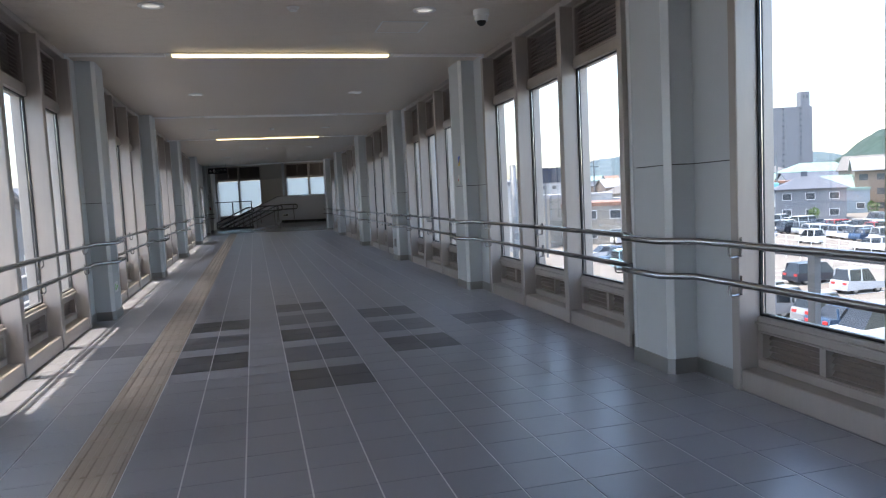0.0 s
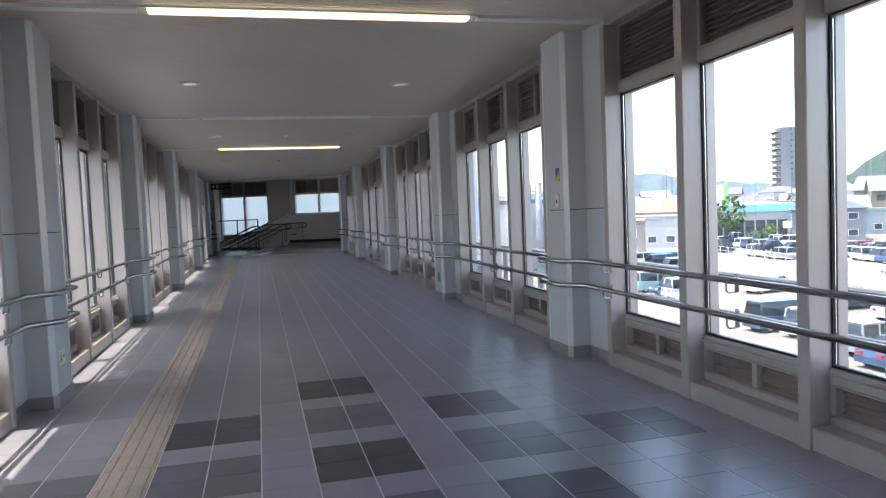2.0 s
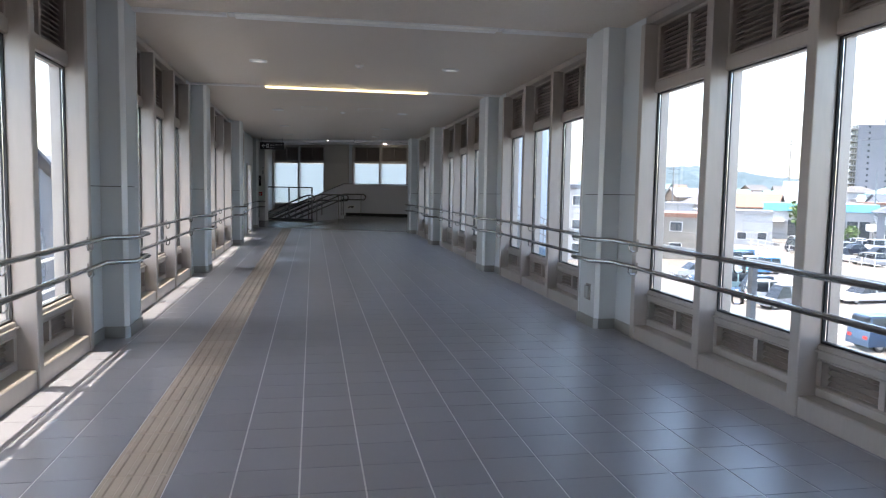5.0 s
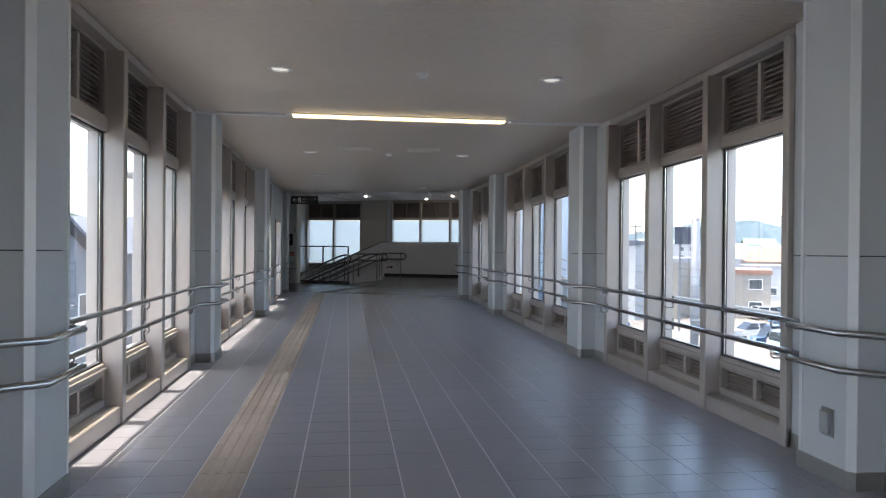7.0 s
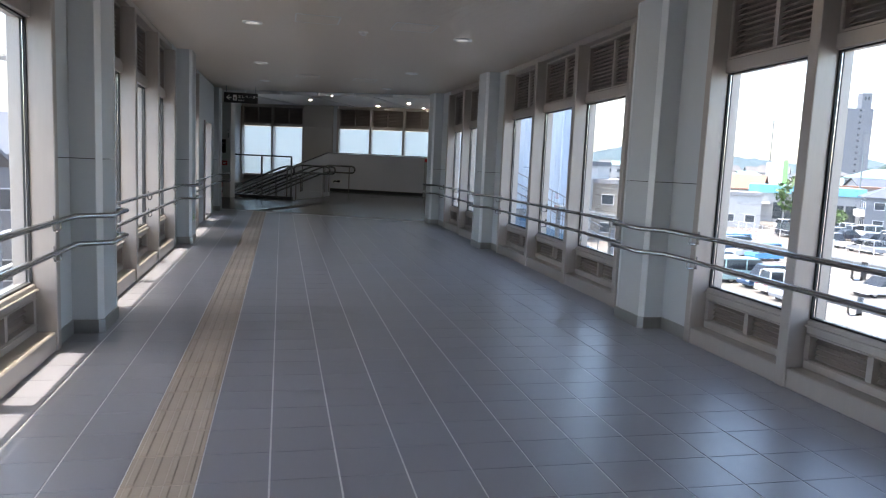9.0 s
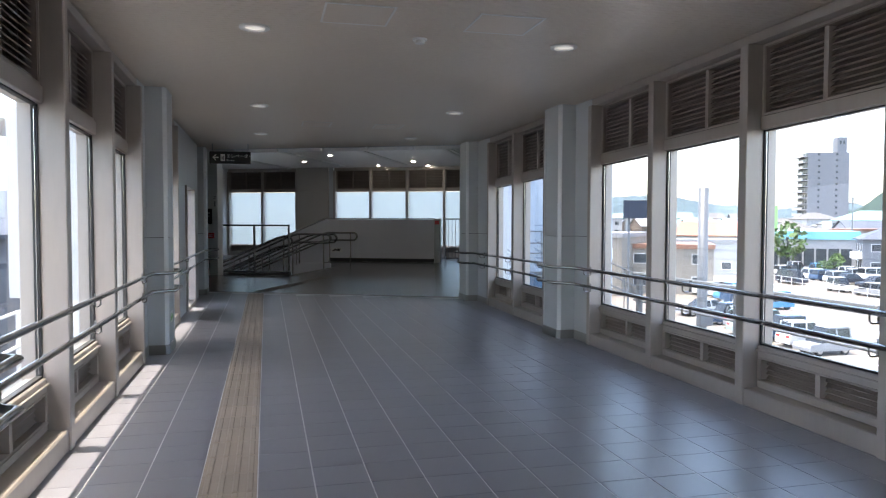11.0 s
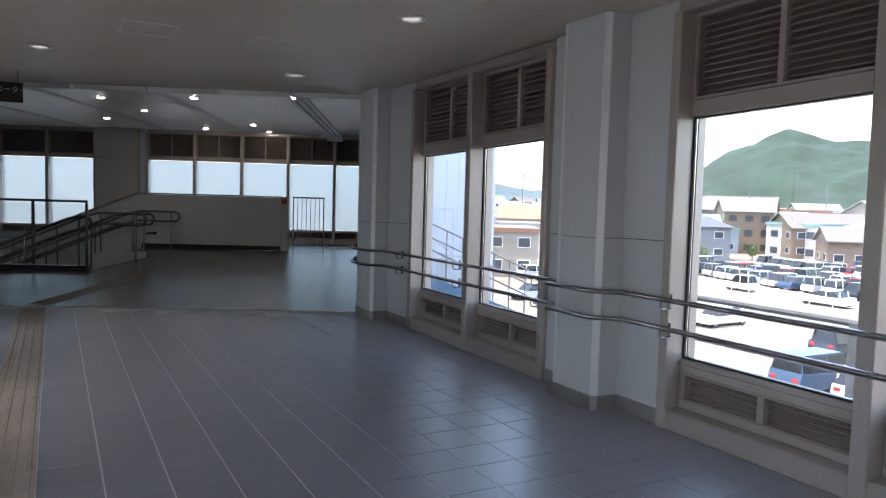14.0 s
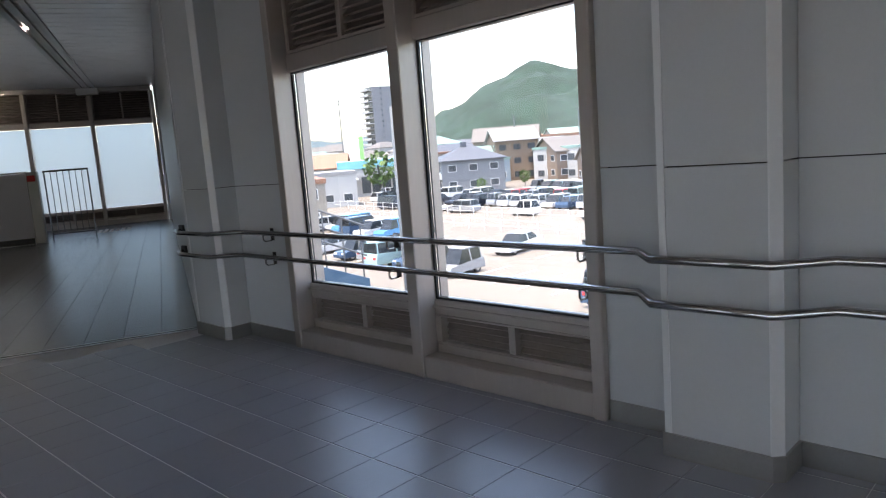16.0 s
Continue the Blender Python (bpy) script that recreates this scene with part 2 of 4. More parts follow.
Y0, Y1 = -5.5, 31.5


def side(s):
    """Maps wall coordinates (depth from the aisle face of the columns, along, up) to the right (1) or left (-1) wall."""
    return (lambda v: warp((2.655 + 0.005 * max(0.0, v[1] - 18.5) + v[0], v[1], v[2]))) if s > 0 else (lambda v: warp((-1.56 - v[0], v[1], v[2])))


def column(s, y, left_end=False, wing=0.42):
    base = side(s)
    fn = (lambda v: base((v[0] + 0.1, v[1], v[2]))) if left_end else base
    t = thing("column", "pale grey panelled column with a metal skirting" if not left_end else "pale grey panelled column beside the hall opening", "column", "corridor columns", kind="structure")
    c = 0.03
    body = M().prism([(0.0, y + c), (0, y + 0.45), (0.40, y + 0.45), (0.40, y), (c, y)], "z", 0.1, 1.25)
    body2 = M().prism([(0.0, y + c), (0, y + 0.45), (0.40, y + 0.45), (0.40, y), (c, y)], "z", 1.256, 2.798)
    part("lower_panel", body, PANEL, t, fn=fn)
    part("upper_panel", body2, PANEL, t, fn=fn)
    part("corner_strip", M().prism([(-0.004, y + 0.03), (0.03, y - 0.004), (0.036, y - 0.004), (0.036, y + 0.004), (0.004, y + 0.036), (-0.004, y + 0.036)], "z", 0.1, 2.797), TRIM, t, fn=fn)
    part("corner_strip", M().prism([(-0.004, y + 0.454), (-0.004, y + 0.425), (0.004, y + 0.425), (0.004, y + 0.446), (0.03, y + 0.446), (0.03, y + 0.454)], "z", 0.1, 2.797), TRIM, t, fn=fn)
    # dark filler added inside so no light shows through the panel joints
    part("core", M().box(0.03, 0.38, y + 0.04, y + 0.43, 0.01, 2.79).box(0.215, 0.38, y - wing + 0.02, y + 0.80, 0.01, 2.79), GASKET, t, fn=fn)
    part("back_panel", M().box(0.20, 0.40, y - wing, y - 0.003, 0.1, 1.25).box(0.20, 0.40, y - wing, y - 0.003, 1.256, 2.796), PANEL, t, fn=fn)
    part("back_panel", M().box(0.20, 0.40, y + 0.453, y + 0.83, 0.1, 1.25).box(0.20, 0.40, y + 0.453, y + 0.83, 1.256, 2.796), PANEL, t, fn=fn)
    part("skirting", M().prism([(-0.012, y + c - 0.006), (-0.012, y + 0.462), (0.19, y + 0.462), (0.19, y + 0.84), (0.3, y + 0.84), (0.3, y - wing - 0.01), (0.19, y - wing - 0.01), (0.19, y - 0.012), (c - 0.006, y - 0.012)], "z", 0.0, 0.1), SKIRT, t, fn=fn)
    return t


def window_bay(s, y0, y1, n, idx):
    """Glazing between two columns: kerb, apron grilles, panes, louvres and deep mullions."""
    fn = side(s)
    t = thing(f"window_{idx}", "tall corridor glazing with bronze mullions and louvres above", "window", "corridor windows", kind="structure")
    part("kerb", M().bbox(0.17, 0.42, y0, y1, 0.0, 0.13, 0.008), BRONZE, t, fn=fn)
    part("head_rail", M().bbox(0.2, 0.42, y0, y1, 2.72, 2.79, 0.006), BRONZE, t, fn=fn)
    w = (y1 - y0) / n
    for i in range(n + 1):
        y = y0 + i * w
        a, b = (y - 0.045, y + 0.045)
        if i == 0:
            a, b = y, y + 0.07
        if i == n:
            a, b = y - 0.07, y
        part("mullion", M().bbox(0.155, 0.42, a, b, 0.001, 2.719, 0.006), BRONZE, t, fn=fn)
    for i in range(n):
        a = y0 + i * w + (0.07 if i == 0 else 0.045) + 0.001
        b = y0 + (i + 1) * w - (0.07 if i == n - 1 else 0.045) - 0.001
        part("apron", M().bbox(0.28, 0.40, a, b, 0.131, 0.195, 0.006).bbox(0.28, 0.40, a, b, 0.345, 0.445, 0.006).box(0.282, 0.40, a, a + 0.045, 0.196, 0.344).box(0.282, 0.40, b - 0.045, b, 0.196, 0.344).box(0.36, 0.39, a + 0.046, b - 0.046, 0.196, 0.344).box(0.285, 0.359, (a + b) / 2 - 0.022, (a + b) / 2 + 0.022, 0.196, 0.344), BRONZE, t, fn=fn)
        part("sill_bead", M().bbox(0.262, 0.279, a, b, 0.40, 0.415, 0.003).bbox(0.27, 0.279, a + 0.02, b - 0.02, 0.352, 0.362, 0.002).bbox(0.27, 0.279, a + 0.02, b - 0.02, 0.178, 0.188, 0.002), BRONZE, t, fn=fn)
        for k in range(4):
            z = 0.202 + k * 0.036
            part("apron_slat", M().prism([(0.325, z), (0.33, z - 0.006), (0.359, z + 0.028), (0.359, z + 0.036)], "y", a + 0.047, b - 0.047), LOUVRE, t, fn=fn)
        g = M().box(0.318, 0.326, a + 0.012, b - 0.012, 0.46, 2.09)
        pane = part("pane", g, GLASS, t, fn=fn)
        pane.visible_shadow = False
        part("gasket", M().box(0.30, 0.34, a, a + 0.011, 0.446, 2.099).box(0.30, 0.34, b - 0.011, b, 0.446, 2.099).box(0.30, 0.34, a + 0.012, b - 0.012, 0.446, 0.459).box(0.30, 0.34, a + 0.012, b - 0.012, 2.091, 2.099), GASKET, t, fn=fn)
        part("transom", M().bbox(0.27, 0.41, a, b, 2.10, 2.20, 0.006), BRONZE, t, fn=fn)
        part("louvre_frame", M().box(0.29, 0.40, a, a + 0.03, 2.201, 2.719).box(0.29, 0.40, b - 0.03, b, 2.201, 2.719).box(0.29, 0.40, a + 0.031, b - 0.031, 2.69, 2.719).box(0.385, 0.40, a + 0.031, b - 0.031, 2.201, 2.689).box(0.395, 0.399, a + 0.031, b - 0.031, 2.2, 2.21), LOUVRE, t, fn=fn)
        if y0 > 9 and not (14 < y0 < 18 and i == 1):
            part("louvre_divider", M().bbox(0.292, 0.384, (a + b) / 2 - 0.02, (a + b) / 2 + 0.02, 2.202, 2.688, 0.004), BRONZE, t, fn=fn)
        part("louvre_border", M().box(0.283, 0.2895, a, a + 0.018, 2.205, 2.715).box(0.283, 0.2895, b - 0.018, b, 2.205, 2.715).box(0.283, 0.2895, a + 0.019, b - 0.019, 2.70, 2.715).box(0.283, 0.2895, a + 0.019, b - 0.019, 2.205, 2.22), BRONZE, t, fn=fn)
        for k in range(12):
            z = 2.212 + k * 0.0395
            part("louvre_slat", M().prism([(0.315, z), (0.32, z - 0.006), (0.36, z + 0.03), (0.36, z + 0.038)], "y", a + 0.033, b - 0.033), LOUVRE, t, fn=fn)
    part("outer_beam", M().box(0.422, 0.45, y0 - 0.42, y1 + 0.42, 2.25, 3.0), CONC, t, fn=fn)
    part("outer_apron", M().box(0.425, 0.5, y0 - 0.42, y1 + 0.42, -0.5, 0.40), CONC, t, fn=fn)
    return t


idx = 1
for s in (1, -1):
    for i, y in enumerate(COLS):
        if s < 0 and i == len(COLS) - 1:
            continue
        column(s, y, wing=0.65 if i == len(COLS) - 1 else 0.42)
    for i in range(len(COLS) - 1):
        if s < 0 and i == len(COLS) - 2:
            continue
        window_bay(s, COLS[i] + 0.831, COLS[i + 1] - (0.651 if i == len(COLS) - 2 else 0.421), 2 if i == len(COLS) - 2 else 3, idx)
        idx += 1
column(-1, 29.8, True)
window_bay(-1, 24.601, 26.2, 1, idx)
fnl = side(-1)
lw = thing("wall_west_end", "pale grey wall panels round a narrow glazed opening", "wall", kind="structure")
part("panel", M().box(0.2, 0.4, 26.201, 27.35, 0.0, 2.79), PANEL, lw, fn=fnl)
part("panel", M().box(0.2, 0.4, 27.351, 28.6, 2.1, 2.79), PANEL, lw, fn=fnl)
part("panel", M().box(0.2, 0.4, 28.601, 29.37, 0.0, 2.79), PANEL, lw, fn=fnl)
part("opening_frame", M().box(0.17, 0.42, 27.352, 27.42, 0.05, 2.099).box(0.17, 0.42, 28.53, 28.598, 0.05, 2.099).box(0.17, 0.42, 27.352, 28.598, 0.0, 0.049), BRONZE, lw, fn=fnl)
gp = part("pane", M().box(0.318, 0.326, 27.421, 28.529, 0.05, 2.098), GLASS, lw, fn=fnl)
gp.visible_shadow = False

# closing wall behind the start, with its own doorway panelling
solid("wall_south", M().box(-2.0, 3.1, -5.45, -5.25, 0, 3.12), PANEL, "plain pale grey wall closing the corridor", "wall")

# corridor ceiling: fine slats running across
cm = M()
y = -5.3
while y < 30.8:
    y2 = min(y + 0.044, 30.8)
    xr = 3.08 if y < 28.0 else max(-1.5, 2.9 - (y - 28.2) / 0.466)
    cm.box(-1.97, xr, y, y2, 2.800, 2.82)
    y += 0.05
cm.box(-1.98, 3.09, -5.4, 28.2, 2.8205, 3.0)
# unseen backing added to keep sun out of the wedge before the hall
cm.prism([(-1.98, 28.2), (2.95, 28.2), (2.75, 28.42), (-1.98, 30.62)], "z", 2.8205, 3.0)
solid("ceiling", cm, CEIL, "beige metal slat ceiling with narrow joints", "ceiling", fn=warp)
solid("roof", M().box(-2.0, 3.12, -5.4, 28.3, 3.26, 3.4), CONC, "concrete roof slab of the corridor", "roof")

# handrails
def handrail(s, z, ys):
    fn = side(s)
    t = thing("handrail", "stainless steel double handrail on bent brackets along the windows", "handrail", "corridor handrails")
    path = []
    q = 0.09 if s > 0 else 0.13
    for i, y in enumerate(ys):
        path += [(q, y - 0.62), (q, y - 0.16), (-0.07, y + 0.0), (-0.07, y + 0.46), (q, y + 0.60)]
    if s > 0:
        path = path[:-1] + [(0.0, ys[-1] + 0.62), (0.06, ys[-1] + 0.62)]
    path[0] = (q, -5.2)
    part("rail", M().tube([(p[0], p[1], z + 0.002 * p[1]) for p in path], 0.019, 12), STEEL, t, fn=fn, smooth=True)
    if s > 0:
        part("end_cap", M().bbox(0.03, 0.05, ys[-1] + 0.585, ys[-1] + 0.655, z - 0.02 + 0.05, z + 0.11, 0.004), BLACK, t, fn=fn)
    for a, b in zip(ys[:-1], ys[1:]):
        for y in (a + 0.9, (a + b) / 2 + 0.2, b - 0.49):
            if y > 29.3:
                continue
            zz = z + 0.002 * y
            part("bracket", M().tube([(q, y, zz - 0.018), (q, y, zz - 0.055), (q + 0.015, y, zz - 0.07), (0.16, y, zz - 0.07), (0.17, y, zz - 0.055), (0.17, y, zz - 0.02)], 0.006, 6).box(0.164, 0.168 if s > 0 else 0.168, y - 0.02, y + 0.02, zz - 0.07, zz + 0.03), STEEL, t, fn=fn)
    return t


for s in (1, -1):
    ys = COLS if s > 0 else COLS[:-1] + [29.95]
    for z in (0.82, 0.625):
        handrail(s, z, ys)

# corridor lights and fittings in the ceiling
for y, lit in ((8.95, True), (14.25, False), (18.45, True)):
    z = ceil_z(y)
    t = thing("ceiling_light", "long recessed strip light, switched on" if lit else "long recessed strip light, switched off", "ceiling light", "strip lights")
    part("diffuser", M().bbox(-0.70, 1.70, y - 0.05, y + 0.05, z - 0.03, z + 0.02, 0.005), TUBE if lit else TUBE_OFF, t)
    part("frame", M().box(-0.76, 1.76, y - 0.075, y - 0.051, z - 0.008, z + 0.01).box(-0.76, 1.76, y + 0.051, y + 0.075, z - 0.008, z + 0.01).box(-0.76, -0.701, y - 0.051, y + 0.051, z - 0.008, z + 0.01).box(1.701, 1.76, y - 0.051, y + 0.051, z - 0.008, z + 0.01), WHITE, t)
for y in (2.3, 7.0, 11.7, 16.45, 21.35, 24.7, 27.5):
    for x in (-0.66, 1.68):
        z = ceil_z(y)
        t = thing("downlight", "round recessed downlight with a white rim", "downlight", "corridor downlights")
        ring = M()
        n = 24
        for k in range(n):
            a0, a1 = 2 * math.pi * k / n, 2 * math.pi * (k + 1) / n
            q = []
            for r, dz in ((0.105, 0.0), (0.105, -0.014), (0.074, -0.018), (0.066, 0.0)):
                q += [(x + r * math.cos(a0), y + r * math.sin(a0), z + dz), (x + r * math.cos(a1), y + r * math.sin(a1), z + dz)]
            ring.add(q, [(0, 1, 3, 2), (2, 3, 5, 4), (4, 5, 7, 6)])
        part("rim", ring, WHITE, t)
        part("reflector", M().disc((x, y, z - 0.003), 0.066, 0.004), DIM, t, "faintly lit lamp")
for x, y in ((0.50, 7.0), (0.54, 16.45), (0.54, 21.4)):
    z = ceil_z(y)
    t = thing("smoke_detector", "small white ceiling smoke detector", "smoke detector", "smoke detectors")
    part("base", M().disc((x, y, z), 0.055, 0.012), WHITE, t)
    part("sensor", M().disc((x, y, z - 0.012), 0.036, 0.022), WHITE, t)
for x0, x1, y in ((1.36, 1.82, 7.65), (-0.22, 0.24, 20.9), (0.80, 1.26, 20.9), (-0.1, 0.3, 26.2), (0.9, 1.3, 26.2)):
    z = ceil_z(y)
    t = thing("access_panel", "square flush ceiling access panel with a pale frame", "access panel", "ceiling access panels")
    part("frame", M().box(x0, x1, y - 0.23, y - 0.215, z - 0.006, z).box(x0, x1, y + 0.215, y + 0.23, z - 0.006, z).box(x0, x0 + 0.015, y - 0.214, y + 0.214, z - 0.006, z).box(x1 - 0.015, x1, y - 0.214, y + 0.214, z - 0.006, z), WHITE, t)
    part("panel", M().box(x0 + 0.018, x1 - 0.018, y - 0.212, y + 0.212, z - 0.004, z), CEIL, t)
t = thing("security_camera", "white ceiling dome security camera with a dark lens", "security camera")
z = ceil_z(7.0)
part("housing", M().disc((2.22, 7.0, z), 0.075, 0.05, 24).disc((2.22, 7.0, z - 0.05), 0.062, 0.05, 24), WHITE, t)
lens = M()
for k in range(5):
    r0, r1 = 0.045 * math.cos(k * math.pi / 10), 0.045 * math.cos((k + 1) * math.pi / 10)
    h0, h1 = 0.045 * math.sin(k * math.pi / 10), 0.045 * math.sin((k + 1) * math.pi / 10)
    for j in range(16):
        a0, a1 = j * math.pi / 8, (j + 1) * math.pi / 8
        lens.add([(2.22 + r0 * math.cos(a0), 7 + r0 * math.sin(a0), z - 0.1 - h0), (2.22 + r0 * math.cos(a1), 7 + r0 * math.sin(a1), z - 0.1 - h0), (2.22 + r1 * math.cos(a1), 7 + r1 * math.sin(a1), z - 0.1 - h1), (2.22 + r1 * math.cos(a0), 7 + r1 * math.sin(a0), z - 0.1 - h1)], [(0, 1, 2, 3)])
part("dome", lens, BLACK, t, smooth=True)
# seam lines on the ceiling
for y in (8.95, 14.25, 18.45):
    z = ceil_z(y)
    t = tagged(new("trim", M().box(-1.75, -0.77, y - 0.05, y + 0.05, z - 0.022, z + 0.01).box(1.77, 2.85, y - 0.05, y + 0.05, z - 0.022, z + 0.01).mesh("trim", CEILH)), "smooth pale metal ceiling band across the corridor", "ceiling trim", kind="structure")

# fittings on the columns
t = thing("sticker", "small blue and yellow notice sticker on a column", "sticker")
part("blue_half", M().box(2.6515, 2.6545, 9.42, 9.50, 1.60, 1.72), BLUE, t)
part("yellow_half", M().prism([(9.42, 1.60), (9.50, 1.60), (9.42, 1.69)], "x", 2.649, 2.6512), YELLOW, t)
t = thing("switch_plate", "small white plate with an orange button on a column", "switch")
part("plate", M().bbox(2.641, 2.6545, 9.43, 9.50, 1.36, 1.48, 0.003), WHITE, t)
part("button", M().bbox(2.634, 2.641, 9.455, 9.475, 1.40, 1.43, 0.002), RED, t)
t = thing("outlet_box", "grey covered outlet box low on a column", "outlet")
part("cover", M().bbox(2.622, 2.6545, 14.05, 14.13, 0.27, 0.40, 0.006), DULL, t)
part("plate", M().bbox(2.646, 2.6545, 14.035, 14.145, 0.255, 0.415, 0.003), SKIRT, t)
for y in (9.42, 23.9):
    t = thing("exit_sticker", "pale green exit arrow sticker low on a column", "sticker", "exit stickers")
    part("sheet", M().box(-1.559, -1.5575, y, y + 0.18, 0.30, 0.42), SIGNW, t)
    part("arrow", M().prism([(y + 0.1, 0.35), (y + 0.135, 0.35), (y + 0.135, 0.33), (y + 0.17, 0.36), (y + 0.135, 0.39), (y + 0.135, 0.37), (y + 0.1, 0.37)], "x", -1.5574, -1.556), GREEN, t)
    part("figure_block", M().prism([(y + 0.02, 0.32), (y + 0.04, 0.32), (y + 0.05, 0.35), (y + 0.07, 0.32), (y + 0.085, 0.33), (y + 0.06, 0.37), (y + 0.065, 0.40), (y + 0.04, 0.40)], "x", -1.5574, -1.556), GREEN, t)

# ---- hall at the end, turned 25 degrees ----
hs = thing("floor_hall", "dark grey tiled hall floor with a stair opening", "floor", kind="structure", m=HALL)
part("slab", M().box(-5.1, 0.1, 0.03, 13.6, -0.2, -0.006).box(-7.0, -5.1, 0.03, 4.0, -0.2, -0.006).box(-11.6, -5.1, 10.25, 13.6, -0.2, -0.006).box(-6.2, -5.1, 7.2, 10.25, -0.2, -0.006), DARKM, hs)
ft = M()
g = 0.29
for i in range(-24, 1):
    for j in range(0, 47):
        u0, v0 = i * g + 0.003, j * g + 0.06
        u1, v1 = u0 + g - 0.004, v0 + g - 0.003
        if u1 > 0.05 or v1 > 13.5 or (u0 < -5.1 and v1 > 4.03 and v0 < 7.2) or (u0 < -6.2 and v1 > 4.03 and v0 < 10.25) or (u0 < -7 and v0 < 10):
            continue
        ft.box(u0, u1, v0, v1, -0.006, 0.0)
tagged(part("hall_tiles", ft, TILE_HALL, hs), kind="stuff")
t = thing("threshold", "bright metal expansion joint strip across the floor", "threshold", kind="structure", m=HALL)
for k, (a, b) in enumerate(((-5.0, -3.3), (-3.29, -1.6), (-1.59, 0.0))):
    part("strip", M().bbox(a, b, -0.07, -0.035, -0.01, 0.004, 0.002).bbox(a, b, 0.0, 0.03, -0.01, 0.004, 0.002), STEEL, t)
    part("gap_cover", M().box(a, b, -0.034, -0.001, -0.01, -0.003), DARKM, t)

PITCH = 1.42


def hall_window(u0, n, idx):
    t = thing(f"window_{idx}", "frosted hall windows with dark louvres above", "window", "hall windows", HALL, kind="structure")
    v = 13.56
    u1 = u0 + n * PITCH
    part("kerb", M().bbox(u0, u1, v - 0.1, v + 0.15, 0, 0.13, 0.008), BRONZE, t)
    part("head_rail", M().bbox(u0, u1, v - 0.1, v + 0.15, 3.26, 3.37, 0.006), BRONZE, t)
    for i in range(n + 1):
        part("mullion", M().bbox(u0 + i * PITCH - 0.045, u0 + i * PITCH + 0.045, v - 0.12, v + 0.15, 0.001, 3.259, 0.006), BRONZE, t)
    for i in range(n):
        a, b = u0 + i * PITCH + 0.046, u0 + (i + 1) * PITCH - 0.046
        part("apron", M().bbox(a, b, v, v + 0.12, 0.131, 0.17, 0.004).bbox(a, b, v, v + 0.12, 0.34, 0.42, 0.004).box(a, b, v + 0.08, v + 0.11, 0.17, 0.34).box((a + b) / 2 - 0.02, (a + b) / 2 + 0.02, v, v + 0.079, 0.171, 0.339), BRONZE, t)
        for k in range(4):
            z = 0.185 + k * 0.04
            part("apron_slat", M().prism([(v + 0.01, z), (v + 0.016, z - 0.006), (v + 0.079, z + 0.026), (v + 0.079, z + 0.034)], "x", a + 0.002, b - 0.002), LOUVRE, t)
        p = part("pane", M().box(a + 0.01, b - 0.01, v + 0.03, v + 0.038, 0.43, 2.44), FROST, t)
        p.visible_shadow = False
        part("transom", M().bbox(a, b, v - 0.03, v + 0.12, 2.45, 2.58, 0.006), BRONZE, t)
        part("louvre_frame", M().box(a, a + 0.03, v, v + 0.12, 2.581, 3.259).box(b - 0.03, b, v, v + 0.12, 2.581, 3.259).box((a + b) / 2 - 0.02, (a + b) / 2 + 0.02, v, v + 0.1, 2.581, 3.259).box(a, b, v + 0.1, v + 0.119, 2.581, 3.259), LOUVRE, t)
        for k in range(11):
            z = 2.60 + k * 0.058
            part("louvre_slat", M().prism([(v + 0.01, z), (v + 0.016, z - 0.006), (v + 0.095, z + 0.04), (v + 0.095, z + 0.05)], "x", a + 0.032, b - 0.032), LOUVRE, t)


hall_window(-7.22, 5, 20)
hall_window(-11.6, 2, 21)
w = thing("wall_north", "beige panelled pillar wall between the hall windows", "wall", kind="structure", m=HALL)
part("panel", M().bbox(-8.71, -7.44, 13.40, 13.75, 0, 2.46, 0.006), BEIGE, w)
part("panel", M().bbox(-8.71, -7.44, 13.40, 13.75, 2.466, 3.38, 0.006), BEIGE, w)
part("edge_panel", M().box(-7.43, -7.27, 13.46, 13.75, 0, 3.38), PANEL, w)
part("end_panel", M().box(-0.065, 0.3, 13.39, 13.75, 0, 3.38), PANEL, w)
solid("wall_east", M().box(0.0, 0.3, 0.2, 13.38, -0.2, 3.6), PANEL, "pale grey hall side wall", "wall", m=HALL)
wf = M().box(-11.85, -11.65, 3.9, 13.8, -3.2, 3.6).box(-11.64, -6.75, 3.7, 3.95, -3.2, 3.6)
solid("wall_west", wf, WHITE, "white painted lift wall beside the stairs", "wall", m=HALL)
solid("wall_west_return", M().box(-9.0, -5.45, -0.2, 0.0, -0.2, 3.6).box(-9.2, -9.0, -0.2, 3.69, -0.2, 3.6), PANEL, "pale grey return wall beside the column", "wall", m=HALL)
solid("floor_west_side", M().box(-9.0, -7.0, 0.0, 3.69, -0.2, -0.004), TILE_HALL, "dark floor in front of the lift", "floor", m=HALL)
hc = M()
v = -0.0
while v < 13.7:
    hc.box(-11.7, 0.1, v, v + 0.28, 3.38, 3.41)
    v += 0.3
hc.box(-11.9, 0.4, -0.1, 13.9, 3.414, 3.6)
solid("ceiling_hall", hc, CEILH, "pale metal panel ceiling of the hall", "ceiling", m=HALL)
# out-of-view slab, added only to block sun between corridor and hall roofs
solid("roof_link", M().box(-6.8, 0.5, -2.7, -0.13, 3.62, 3.75), CONC, "unseen slab added over the hall entrance to block leaking sun", "roof", m=HALL)
bk = thing("bulkhead", "pale metal bulkhead edge above the hall entrance", "bulkhead", kind="structure", m=HALL)
part("face", M().box(-5.6, 0.4, -0.12, 0.0, 2.70, 3.6), PANEL, bk)
